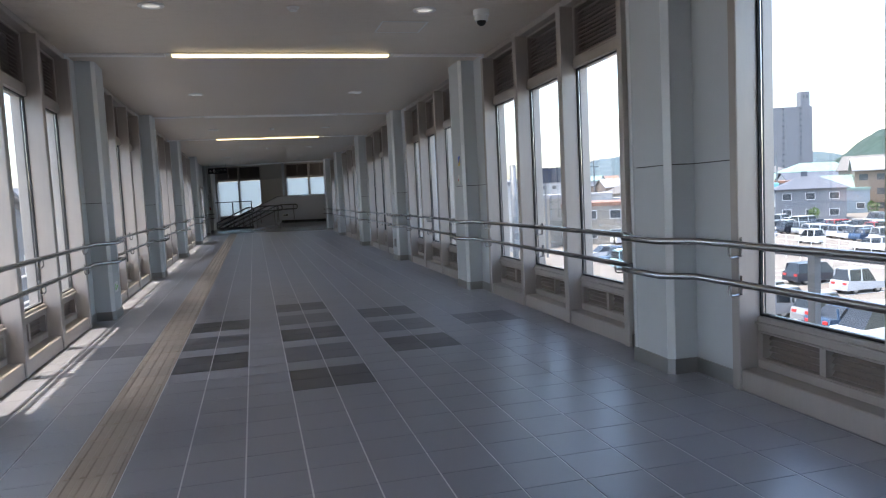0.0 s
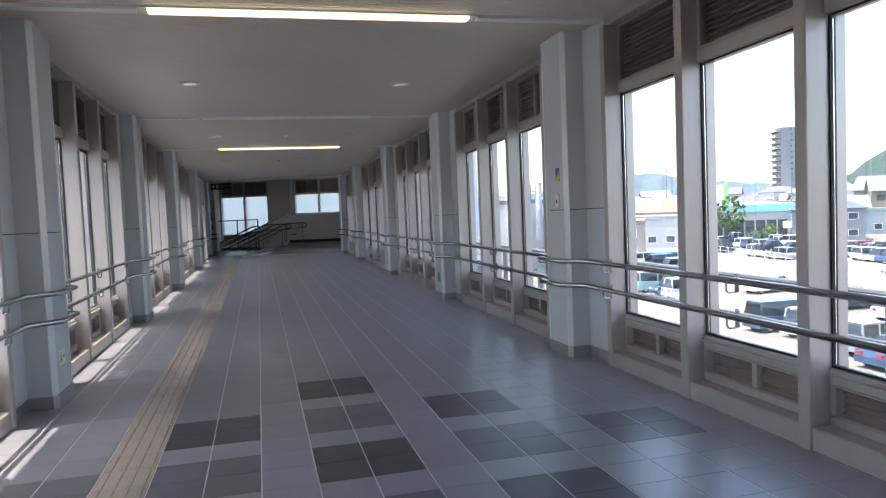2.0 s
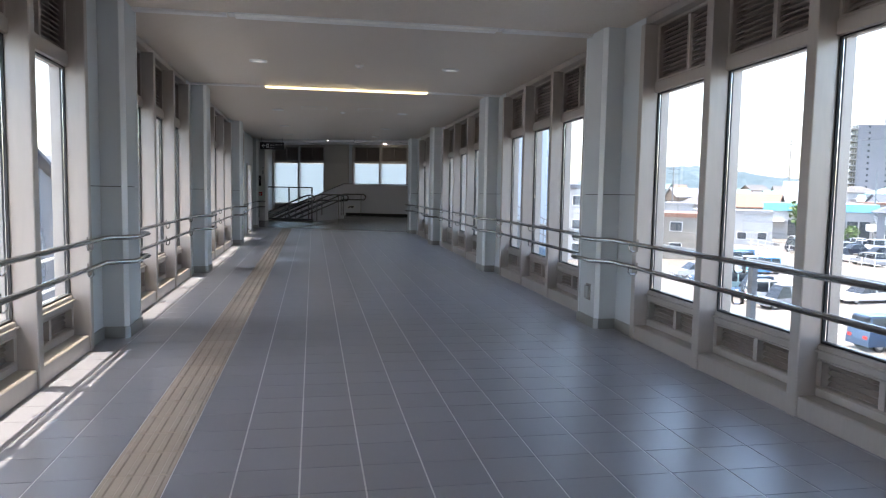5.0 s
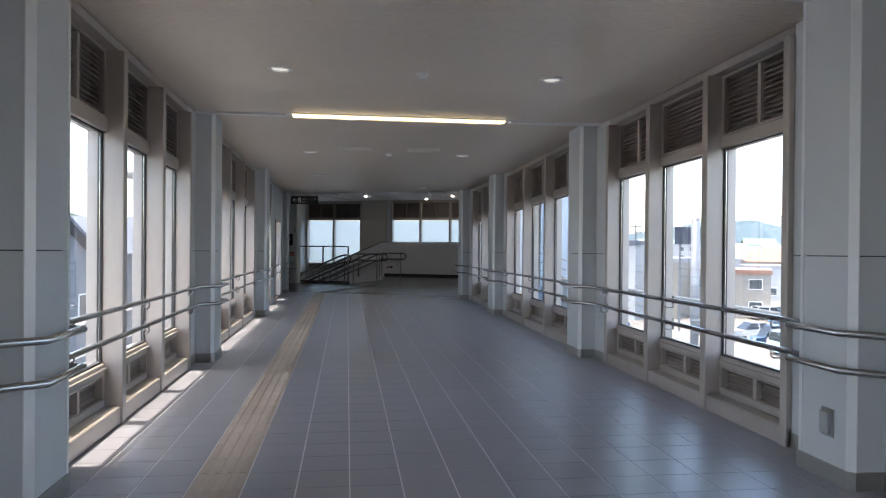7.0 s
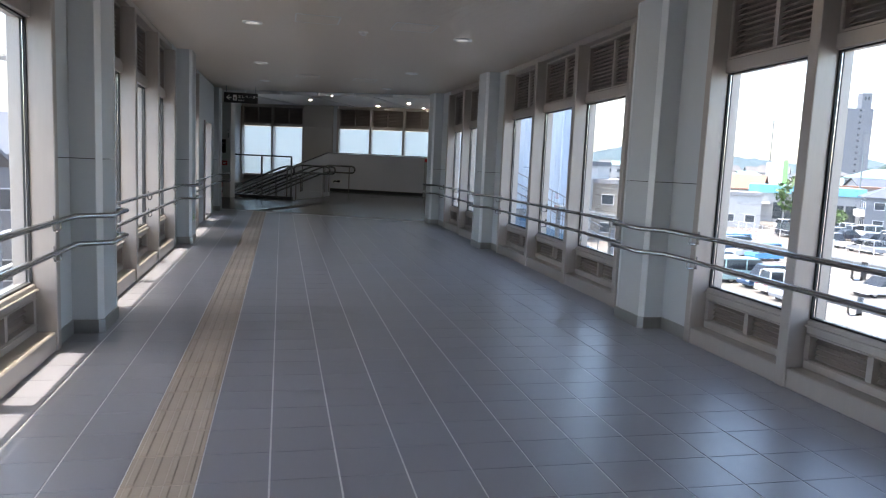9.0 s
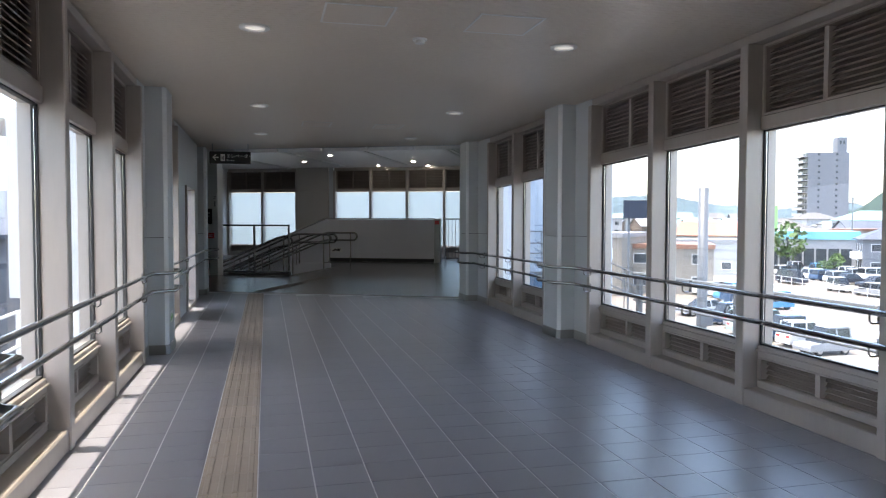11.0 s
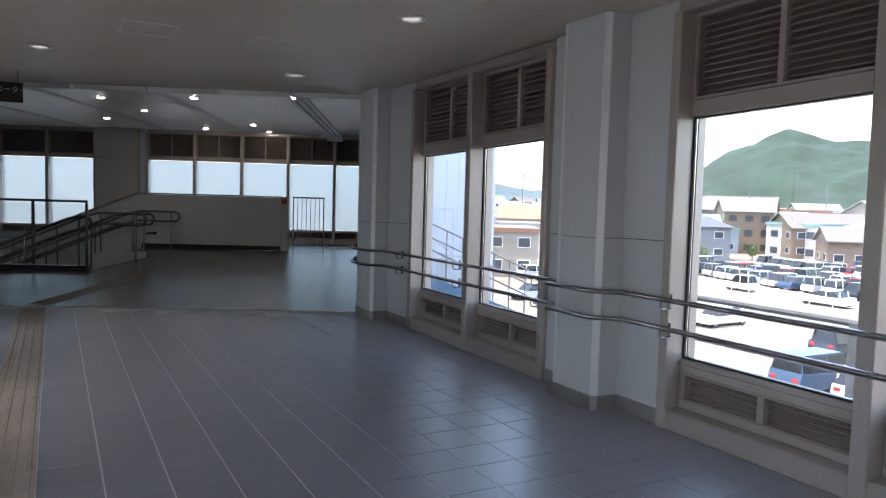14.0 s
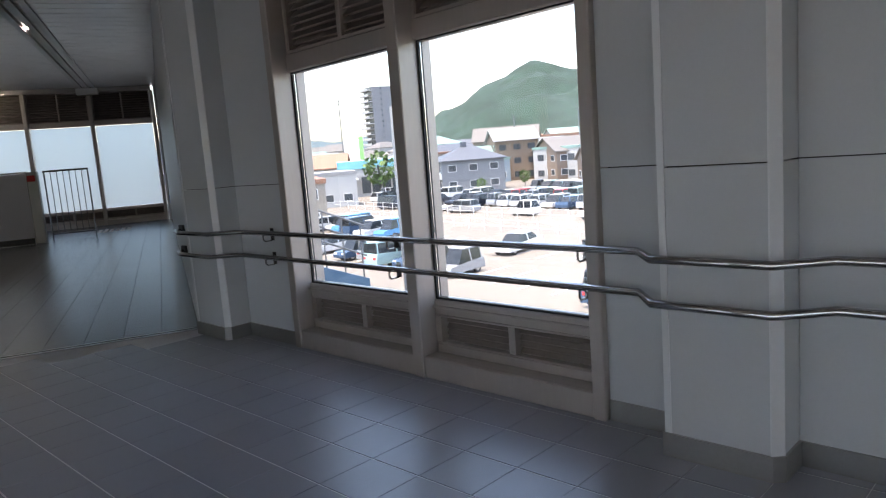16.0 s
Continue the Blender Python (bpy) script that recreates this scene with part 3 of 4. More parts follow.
for k in range(6):
    part("edge_strip", M().bbox(-5.2 + k * 0.87, -5.2 + k * 0.87 + 0.83, -0.02, 0.012, 2.635, 2.699, 0.006), WHITE, bk)
for u in (-9.0, -6.6, -4.2):
    part("channel", M().box(u - 0.09, u + 0.09, 0.3, 13.4, 3.352, 3.379).box(u - 0.012, u + 0.012, 0.3, 13.4, 3.346, 3.3515), WHITE, bk)
t = thing("ceiling_track", "pale metal ceiling rail crossing the hall ceiling", "ceiling track", m=HALL)
for k in range(3):
    part("rail", M().box(-1.72 + k * 0.14, -1.64 + k * 0.14, 1.0, 13.4, 3.33 + 0.01 * k, 3.379), WHITE, t)
part("end_box", M().bbox(-1.78, -1.30, 13.2, 13.42, 3.18, 3.33, 0.01), WHITE, t)
HINV = HALL.inverted()
for x, y in ((-0.35, 35.4), (0.31, 36.7), (1.96, 35.4), (1.34, 38.5), (3.41, 42.2), (4.27, 39.97), (3.66, 33.97), (0.69, 41.1), (-0.12, 43.4), (5.16, 41.7)):
    p = HINV @ Vector((x, y, 0))
    t = thing("downlight", "round recessed hall downlight, switched on", "downlight", "hall downlights", HALL)
    part("rim", M().disc((p.x, p.y, 3.38), 0.085, 0.012, 24), WHITE, t)
    part("lamp", M().disc((p.x, p.y, 3.367), 0.062, 0.006, 24), DOWN, t)

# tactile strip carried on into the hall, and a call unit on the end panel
t = thing("tactile_paving", "dark brown tactile strip across the dark hall floor", "tactile paving", m=HALL)
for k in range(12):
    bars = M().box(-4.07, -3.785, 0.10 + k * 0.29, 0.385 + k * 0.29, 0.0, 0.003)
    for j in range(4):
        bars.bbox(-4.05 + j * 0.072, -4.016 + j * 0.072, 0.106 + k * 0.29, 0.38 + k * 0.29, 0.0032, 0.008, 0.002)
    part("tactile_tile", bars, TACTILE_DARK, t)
t = thing("wall_panel_unit", "small blue and white control plates on the wall", "control plate", m=HALL)
part("plate", M().bbox(-0.012, -0.0005, 12.6, 12.75, 1.95, 2.25, 0.003), SIGNW, t)
part("blue_plate", M().bbox(-0.012, -0.0005, 12.55, 12.75, 0.45, 0.65, 0.003), BLUE, t)
# stair opening
st = thing("staircase", "dark steps going down from the hall between side walls", "staircase", kind="structure", m=HALL)
for a, b, u in ((4.06, 7.15, -5.1), (7.25, 10.1, -6.2)):
    for k in range(14):
        part("step", M().bbox(u - 0.36 * (k + 1), u - 0.36 * k, a, b, -0.15 * (k + 1) - 0.16, -0.15 * (k + 1), 0.006), DARKM, st)
part("centre_kerb", M().prism([(-5.1, -0.15), (-5.1, 0.12), (-6.0, 0.12), (-11.5, -2.0), (-11.5, -2.4)], "y", 7.16, 7.24), HALLW, st)
part("side_wall", M().box(-11.6, -5.1, 4.0, 4.055, -3.2, -0.21), HALLW, st)
part("end_wall", M().box(-11.64, -10.6, 4.06, 10.1, -3.4, -3.2), DARKM, st)
pp = thing("parapet", "grey stair parapet wall with steel cap and dark skirting", "parapet", kind="structure", m=HALL)
part("wall", M().prism([(-6.3, 0.0), (-2.62, 0.0), (-2.62, 1.40), (-6.3, 1.40), (-11.6, -0.75), (-11.6, -3.2), (-6.3, -1.0)], "y", 10.12, 10.26), HALLW, pp)
part("cap", M().prism([(-6.31, 1.405), (-2.6, 1.405), (-2.6, 1.44), (-6.32, 1.44), (-11.6, -0.70), (-11.6, -0.745)], "y", 10.08, 10.30), STEEL, pp)
part("skirting", M().box(-6.2, -2.63, 10.10, 10.118, 0.0, 0.12), BLACK, pp)
part("end_post", M().bbox(-2.615, -2.42, 10.08, 10.30, 0, 1.43, 0.01), SKIRT, pp)
part("floor_strip", M().box(-6.2, -2.63, 10.05, 10.09, 0.0, 0.01), STEEL, pp)
part("call_box", M().bbox(-2.60, -2.46, 10.05, 10.079, 1.24, 1.36, 0.004), RED, pp)
part("notice", M().box(-6.15, -5.75, 10.105, 10.119, 0.30, 0.46), SIGNW, pp)
part("notice_mark", M().prism([(-6.1, 0.36), (-6.0, 0.43), (-5.95, 0.40), (-5.9, 0.43), (-5.8, 0.42), (-5.85, 0.34), (-5.98, 0.37), (-6.08, 0.33)], "y", 10.10, 10.104), BLACK, pp)
# balustrade at the near side of the opening
bl = thing("balustrade", "glazed steel balustrade on a dark kerb", "balustrade", m=HALL)
part("kerb", M().bbox(-6.88, -5.0, 3.98, 4.12, 0, 0.10, 0.008), BLACK, bl)
part("kerb_strip", M().box(-6.88, -5.0, 3.965, 3.979, 0.02, 0.06), STEEL, bl)
part("top_rail", M().tube([(-6.9, 4.05, 1.24), (-5.02, 4.05, 1.24)], 0.022), DARKM, bl)
for u in (-6.85, -5.95, -5.03):
    part("post", M().bbox(u - 0.02, u + 0.02, 4.03, 4.07, 0.10, 1.22, 0.004), STEEL, bl)
for a, b in ((-6.82, -5.98), (-5.92, -5.06)):
    p = part("pane", M().box(a, b, 4.046, 4.054, 0.12, 1.18), GLASS, bl)
    p.visible_shadow = False
for vv, e, u0 in ((4.35, -5.2, -5.3), (6.95, -5.12, -5.5), (7.45, -5.12, -6.2), (9.92, -5.3, -6.2)):
    t = thing("stair_handrail", "double steel handrail sloping down the stairs", "handrail", "stair handrails", HALL)
    for z in (0.96, 0.72):
        part("rail", M().tube([(e, vv, z), (u0, vv, z), (u0 - 0.2, vv, z - 0.05), (-10.8, vv, z - 0.05 - 0.42 * (10.6 + u0))], 0.03), TUBE_RAIL, t, smooth=True)
    lp = [(e + 0.12 * math.sin(k * math.pi / 8), vv, 0.84 + 0.12 * math.cos(k * math.pi / 8)) for k in range(9)]
    part("end_loop", M().tube(lp, 0.03), TUBE_RAIL, t, smooth=True)
    for k in range(6):
        u = e - 0.1 - 0.95 * k
        top = 0.94 - 0.42 * max(0.0, u0 - 0.1 - u)
        foot = 0.0 if u > (-5.1 if vv < 7.2 else -6.2) else -0.15 * math.ceil(((-5.1 if vv < 7.2 else -6.2) - u) / 0.36)
        part("post", M().tube([(u, vv, foot), (u, vv, top)], 0.02), STEEL, t)
# black strip tiles leading to the stairs
t = thing("floor_grille", "steel drain grille set in the hall floor", "floor grille", m=HALL)
for k in range(5):
    part("bar", M().box(-3.9 + 0.1 * k, -3.85 + 0.1 * k, 7.6, 8.0, 0.0, 0.006), STEEL, t)
t = thing("railing", "pale metal barrier railing beside the parapet", "railing", m=HALL)
part("top_rail", M().tube([(-2.40, 10.7, 1.42), (-1.55, 10.7, 1.42)], 0.02), STEEL, t)
part("bottom_rail", M().tube([(-2.40, 10.7, 0.12), (-1.55, 10.7, 0.12)], 0.015), STEEL, t)
for k in range(8):
    part("bar", M().tube([(-2.38 + k * 0.117, 10.7, 0.0 if k in (0, 7) else 0.12), (-2.38 + k * 0.117, 10.7, 1.42)], 0.016 if k in (0, 7) else 0.008, 8), STEEL, t)
t = thing("tactile_pad", "square of raised warning tiles on the hall floor", "tactile paving", m=HALL)
for k in range(6):
    part("bar", M().bbox(-1.6 + 0.12 * k, -1.52 + 0.12 * k, 11.2, 12.0, 0, 0.008, 0.003), TACTILE, t)

# fittings at the lift wall
t = thing("fire_extinguisher", "red fire extinguisher standing on the floor", "fire extinguisher", m=HALL @ pose(-6.92, 3.4, 0))
part("body", M().disc((0, 0, 0.44), 0.075, 0.42, 20).disc((0, 0, 0.47), 0.05, 0.03, 20), RED, t)
part("base", M().disc((0, 0, 0.02), 0.085, 0.02, 20), BLACK, t)
part("valve", M().disc((0, 0, 0.53), 0.02, 0.06, 10).box(-0.02, 0.09, -0.012, 0.012, 0.52, 0.545), BLACK, t)
part("hose", M().tube([(0.02, 0, 0.5), (0.09, 0, 0.48), (0.105, 0, 0.35), (0.095, 0, 0.15)], 0.01, 8), BLACK, t)
part("label_band", M().disc((0, 0, 0.30), 0.0765, 0.1, 20), SIGNW, t)
def plate(name, label, cat, u, z, w, h, matl, bars):
    t = thing(name, label, cat, m=HALL)
    part("sheet", M().box(u, u + w, 3.678, 3.699, z, z + h), matl, t)
    for a, b, c, d, mm in bars:
        part("mark", M().box(u + a * w, u + b * w, 3.67, 3.6775, z + c * h, z + d * h), mm, t)
plate("notice_board", "white printed notice sheet on the lift wall", "notice", -6.86, 1.6, 0.1, 0.42, SIGNW, ((0.15, 0.85, 0.8, 0.84, DULL), (0.15, 0.7, 0.7, 0.73, DULL), (0.3, 0.7, 0.25, 0.55, DULL)))
plate("notice", "black information plate on the lift wall", "notice", -7.08, 1.27, 0.18, 0.38, BLACK, ((0.2, 0.8, 0.7, 0.74, SIGNW), (0.2, 0.7, 0.5, 0.53, SIGNW)))
plate("notice", "small red notice on the lift wall", "notice", -7.0, 0.92, 0.15, 0.13, RED, ((0.2, 0.8, 0.55, 0.7, SIGNW), (0.2, 0.8, 0.25, 0.4, SIGNW)))

# hanging direction sign
sg = thing("hanging_sign", "black hanging sign with white arrow and lift lettering", "sign", m=pose(-1.19, 29.15, 2.455, 0, 0, -3))
part("board", M().bbox(-0.345, 0.345, -0.03, 0.03, -0.105, 0.105, 0.004), BLACK, sg)
part("arrow", M().prism([(-0.30, 0), (-0.245, 0.05), (-0.225, 0.05), (-0.265, 0.01), (-0.19, 0.01), (-0.19, -0.01), (-0.265, -0.01), (-0.225, -0.05), (-0.245, -0.05)], "y", -0.034, -0.0302), SIGNW, sg)
part("pictogram", M().box(-0.16, -0.085, -0.034, -0.0302, -0.06, 0.06), SIGNW, sg)
part("pictogram_mark", M().box(-0.14, -0.128, -0.036, -0.0342, -0.04, 0.02).box(-0.118, -0.106, -0.036, -0.0342, -0.04, 0.02), BLACK, sg)


def text(body, size, x, z, parent, matl):
    c = bpy.data.curves.new("lettering", "FONT")
    c.body, c.size, c.extrude = body, size, 0.001
    tmp = new("lettering_source", c)
    dg = bpy.context.evaluated_depsgraph_get()
    me = bpy.data.meshes.new_from_object(tmp.evaluated_get(dg))
    bpy.data.objects.remove(tmp)
    me.materials.clear()
    me.materials.append(matl)
    ob = new("lettering", me)
    ob.parent = parent
    ob.matrix_local = pose(x, -0.032, z, 90, 0, 0)
    return ob


text("エレベーター", 0.075, -0.065, 0.0, sg, SIGNW)
text("Elevator", 0.042, -0.06, -0.06, sg, SIGNW)
for x in (-0.3, 0.3):
    part("hanger", M().tube([(x, 0, 0.1), (x, 0, 0.25)], 0.008, 8), DULL, sg)

# ---- outside ----
GZ = -7.0
solid("ground", M().add([(-4000, -4000, GZ), (4000, -4000, GZ), (4000, 4000, GZ), (-4000, 4000, GZ)], [(0, 1, 2, 3)]), ASPHALT, "pale sunlit asphalt and gravel ground", "ground")
# walkway rail just outside the glazing
t = thing("outer_railing", "grey painted railing on a ledge outside the windows", "railing")
part("top_rail", M().tube([(4.6, -6, 0.60), (4.6, 25.5, 0.60)], 0.03, 8), RAILG, t)
part("mid_rail", M().tube([(4.6, -6, 0.22), (4.6, 25.5, 0.22)], 0.015, 8), RAILG, t)
part("low_rail", M().tube([(4.6, -6, -0.15), (4.6, 25.5, -0.15)], 0.015, 8), RAILG, t)
for k in range(15):
    part("post", M().box(4.57, 4.63, -5.5 + 2.2 * k, -5.42 + 2.2 * k, -0.5, 0.60), RAILG, t)
solid("ledge", M().box(3.2, 4.8, -6, 25.6, -0.8, -0.5), CONC, "concrete ledge outside the corridor", "ledge")
t = thing("outer_railing", "white railing on a ledge outside the windows", "railing")
for z in (0.3, -0.1):
    part("rail", M().tube([(-3.4, -6, z), (-3.4, 26, z)], 0.02, 8), WHITE, t)
for k in range(15):
    part("post", M().box(-3.43, -3.37, -5.5 + 2.2 * k, -5.44 + 2.2 * k, -0.5, 0.3), WHITE, t)
solid("ledge", M().box(-3.6, -2.1, -6, 26, -0.8, -0.5), CONC, "concrete ledge outside the corridor", "ledge")
# stair tower beyond the corridor's end
tw = thing("stair_tower", "pale blue clad stair tower beside the hall", "building", m=HALL)
for k in range(8):
    part("cladding", M().box(0.42 + k * 0.32, 0.42 + k * 0.32 + 0.315, 9.6, 13.5, GZ, 6.5), CLAD, tw)
part("downpipe", M().tube([(2.3, 9.52, GZ), (2.3, 9.52, 6.3)], 0.05, 8), CLAD, tw)
os_ = thing("outer_stair", "blue and grey steel outdoor stair with railing", "staircase", m=HALL)
part("stringer", M().prism([(0.4, -0.1), (3.8, -1.4), (3.8, -2.4), (0.4, -1.0)], "y", 8.75, 8.85), BLUEP, os_)
part("deck", M().box(0.4, 1.2, 8.85, 9.6, -0.35, -0.2), CONC, os_)
for z in (1.05, 0.7, 0.4):
    part("rail", M().tube([(0.4, 8.8, z), (0.9, 8.8, z), (3.8, 8.8, z - 1.3)], 0.022, 8), RAILG, os_)
for k in range(9):
    u = 0.5 + k * 0.4
    zt = 1.05 - max(0, u - 0.9) * 0.45
    part("baluster", M().tube([(u, 8.8, zt - 1.3), (u, 8.8, zt)], 0.018, 6), RAILG, os_)
t = thing("utility_pole", "grey concrete utility pole beyond the windows", "pole", m=pose(13.9, 37.7, 0))
part("shaft", M().tube([(0, 0, GZ), (0, 0, 2.5)], 0.17, 14), RAILG, t, smooth=True)
part("box", M().bbox(-0.25, 0.25, -0.3, -0.15, -2.2, -1.6, 0.02), RAILG, t)

rng = random.Random(4)


def polar(az, d, z=GZ):
    return (d * math.sin(radians(az)), 22 + d * math.cos(radians(az)), z)


def car(kind, paint, far=False):
    """A parked car, its length along x, standing on z = 0."""
    t = thing("car", "", "car")
    L, W, H = {"sedan": (4.5, 1.7, 1.42), "van": (4.4, 1.7, 1.85), "kei": (3.4, 1.5, 1.7), "wagon": (4.2, 1.7, 1.55)}[kind]
    h = L / 2
    bon = 0.62 if kind != "van" else 0.78
    low = [(-h, 0.28), (h, 0.28), (h + 0.03, 0.5), (h - 0.08, bon + 0.1), (-h + 0.1, bon + 0.32), (-h, 0.6)]
    body = M().prism(low, "y", -W / 2, W / 2)
    if kind == "sedan":
        cab = [(-h + 0.55, 0.85), (h - 1.15, 0.78), (h - 1.9, H), (-h + 1.3, H)]
    elif kind == "van":
        cab = [(-h + 0.08, 0.95), (h - 0.45, 0.85), (h - 1.2, H), (-h + 0.2, H)]
    else:
        cab = [(-h + 0.12, 0.85), (h - 0.85, 0.75), (h - 1.45, H), (-h + 0.4, H)]
    win = M().prism(cab, "y", -W / 2 + 0.05, W / 2 - 0.05)
    win.v = [(p[0], p[1] * (0.80 if p[2] > H - 0.1 else 1.0), p[2]) for p in win.v]
    part("windows", win, CGLASS, t)
    roof = M() if not far else body
    roof.prism([(cab[3][0] - 0.03, H - 0.06), (cab[2][0] + 0.03, H - 0.06), (cab[2][0] - 0.1, H + 0.03), (cab[3][0] + 0.1, H + 0.03)], "y", (-W / 2 + 0.05) * 0.82, (W / 2 - 0.05) * 0.82)
    for sx in (cab[0][0] + 0.08, (cab[0][0] + cab[1][0]) / 2 - 0.1):
        pillar = M() if not far else body
        for sy in (-1, 1):
            pillar.add([(sx, sy * (W / 2 - 0.03), 0.8), (sx + 0.1, sy * (W / 2 - 0.03), 0.8), (sx + 0.17, sy * (W / 2 - 0.03) * 0.81, H), (sx + 0.08, sy * (W / 2 - 0.03) * 0.81, H), (sx, sy * (W / 2 - 0.12), 0.8), (sx + 0.1, sy * (W / 2 - 0.12), 0.8), (sx + 0.17, sy * (W / 2 - 0.12) * 0.81, H), (sx + 0.08, sy * (W / 2 - 0.12) * 0.81, H)], [(0, 1, 2, 3), (7, 6, 5, 4), (0, 4, 5, 1), (2, 6, 7, 3), (1, 5, 6, 2), (0, 3, 7, 4)])
        if not far:
            part("pillar", pillar, paint, t)
    if not far:
        part("roof", roof, paint, t)
    part("body", body, paint, t)
    for x in (-h + 0.75, h - 0.75):
        for y in (-W / 2 + 0.02, W / 2 - 0.2):
            wl = part("wheel", M().prism([(x + 0.31 * math.cos(i * math.pi / 8), 0.31 + 0.31 * math.sin(i * math.pi / 8)) for i in range(16)], "y", y, y + 0.18), RUBBER, t)
            if far:
                continue
            part("rim", M().prism([(x + 0.19 * math.cos(i * math.pi / 6), 0.31 + 0.19 * math.sin(i * math.pi / 6)) for i in range(12)], "y", y - 0.008, y + 0.188), SKIRT, wl)
    for y in (-W / 2 + 0.12, W / 2 - 0.42):
        if far:
            continue
        part("headlight", M().box(h - 0.08, h + 0.012, y, y + 0.3, bon - 0.06, bon + 0.06), SIGNW, t)
        part("tail_light", M().box(-h - 0.012, -h + 0.1, y, y + 0.3, 0.66, 0.82), RED, t)
    return t


WORDS = {0: "white", 1: "silver white", 2: "black", 3: "grey", 4: "dark blue", 5: "red", 6: "bright blue", 7: "pale green"}
protos = {}


def park(kind, c, m):
    far = m.translation.x > 45
    if (kind, c, far) in protos:
        return copy_thing(protos[(kind, c, far)], m)
    ob = car(kind, CARS[c], far)
    tagged(ob, f"{WORDS[c]} parked {'small car' if kind == 'kei' else kind} on the sunlit car park", "car", "parked cars")
    ob.matrix_world = m
    protos[(kind, c, far)] = ob
    return ob


# rows of parked cars: distance to the side, stretch along the corridor, heading
ROWS_OF_CARS = [(29, 28, 74, 0.6, 90), (38, 30, 88, 0.5, 90), (58, 44, 100, 0.5, 0), (66, 46, 112, 0.95, 90), (72, 42, 118, 0.9, 90), (80, 30, 84, 0.85, 90), (83, 32, 92, 0.85, 90), (94, 30, 82, 0.85, 90), (102, 34, 82, 0.8, 90), (64, 122, 150, 0.8, 90), (55, 118, 140, 0.8, 90)]
kinds = ["sedan", "van", "kei", "wagon", "kei", "wagon"]
cols = [0, 0, 0, 1, 1, 2, 3, 4, 0, 1, 5, 2, 0, 6, 7, 4]
for X, a, b, full, head in ROWS_OF_CARS:
    y = a
    while y < b:
        step = 2.6 if head == 90 else 5.4
        if rng.random() < full:
            h = (0 if head == 90 else 90) + (180 if rng.random() < 0.3 else 0) + rng.uniform(-3, 3)
            park(rng.choice(kinds), rng.choice(cols), pose(X + rng.uniform(-0.4, 0.4) + (y - a) * 0.18, y, GZ + 0.0, 0, 0, h))
        y += step
# painted bay lines and low fences of the car park
for X, a, b in ((30, 28, 74), (38, 28, 86), (80, 30, 86), (94, 30, 84)):
    t = thing("parking_line", "white painted parking bay lines on asphalt", "road marking", "bay lines")
    lm = M()
    y = a
    while y < b:
        lm.box(X - 2.4 + (y - a) * 0.18, X + 2.4 + (y - a) * 0.18, y - 1.36, y - 1.24, GZ + 0.004, GZ + 0.012)
        y += 2.6
    part("lines", lm, SIGNW, t)
for X0, y0, X1, y1 in ((44, 28, 58, 95), (55, 38, 70, 118), (76, 30, 88, 90)):
    t = thing("low_fence", "pale wire fence with posts along the car park", "fence", "car park fences")
    d = Vector((X1 - X0, y1 - y0, 0))
    n = int(d.length / 2.5)
    for k in range(n + 1):
        p = Vector((X0, y0, GZ)) + d * (k / n)
        part("post", M().box(p.x - 0.03, p.x + 0.03, p.y - 0.03, p.y + 0.03, GZ, GZ + 1.1), WHITE, t)
    for z in (0.5, 1.05):
        part("wire", M().tube([(X0, y0, GZ + z), (X1, y1, GZ + z)], 0.02, 6), WHITE, t)


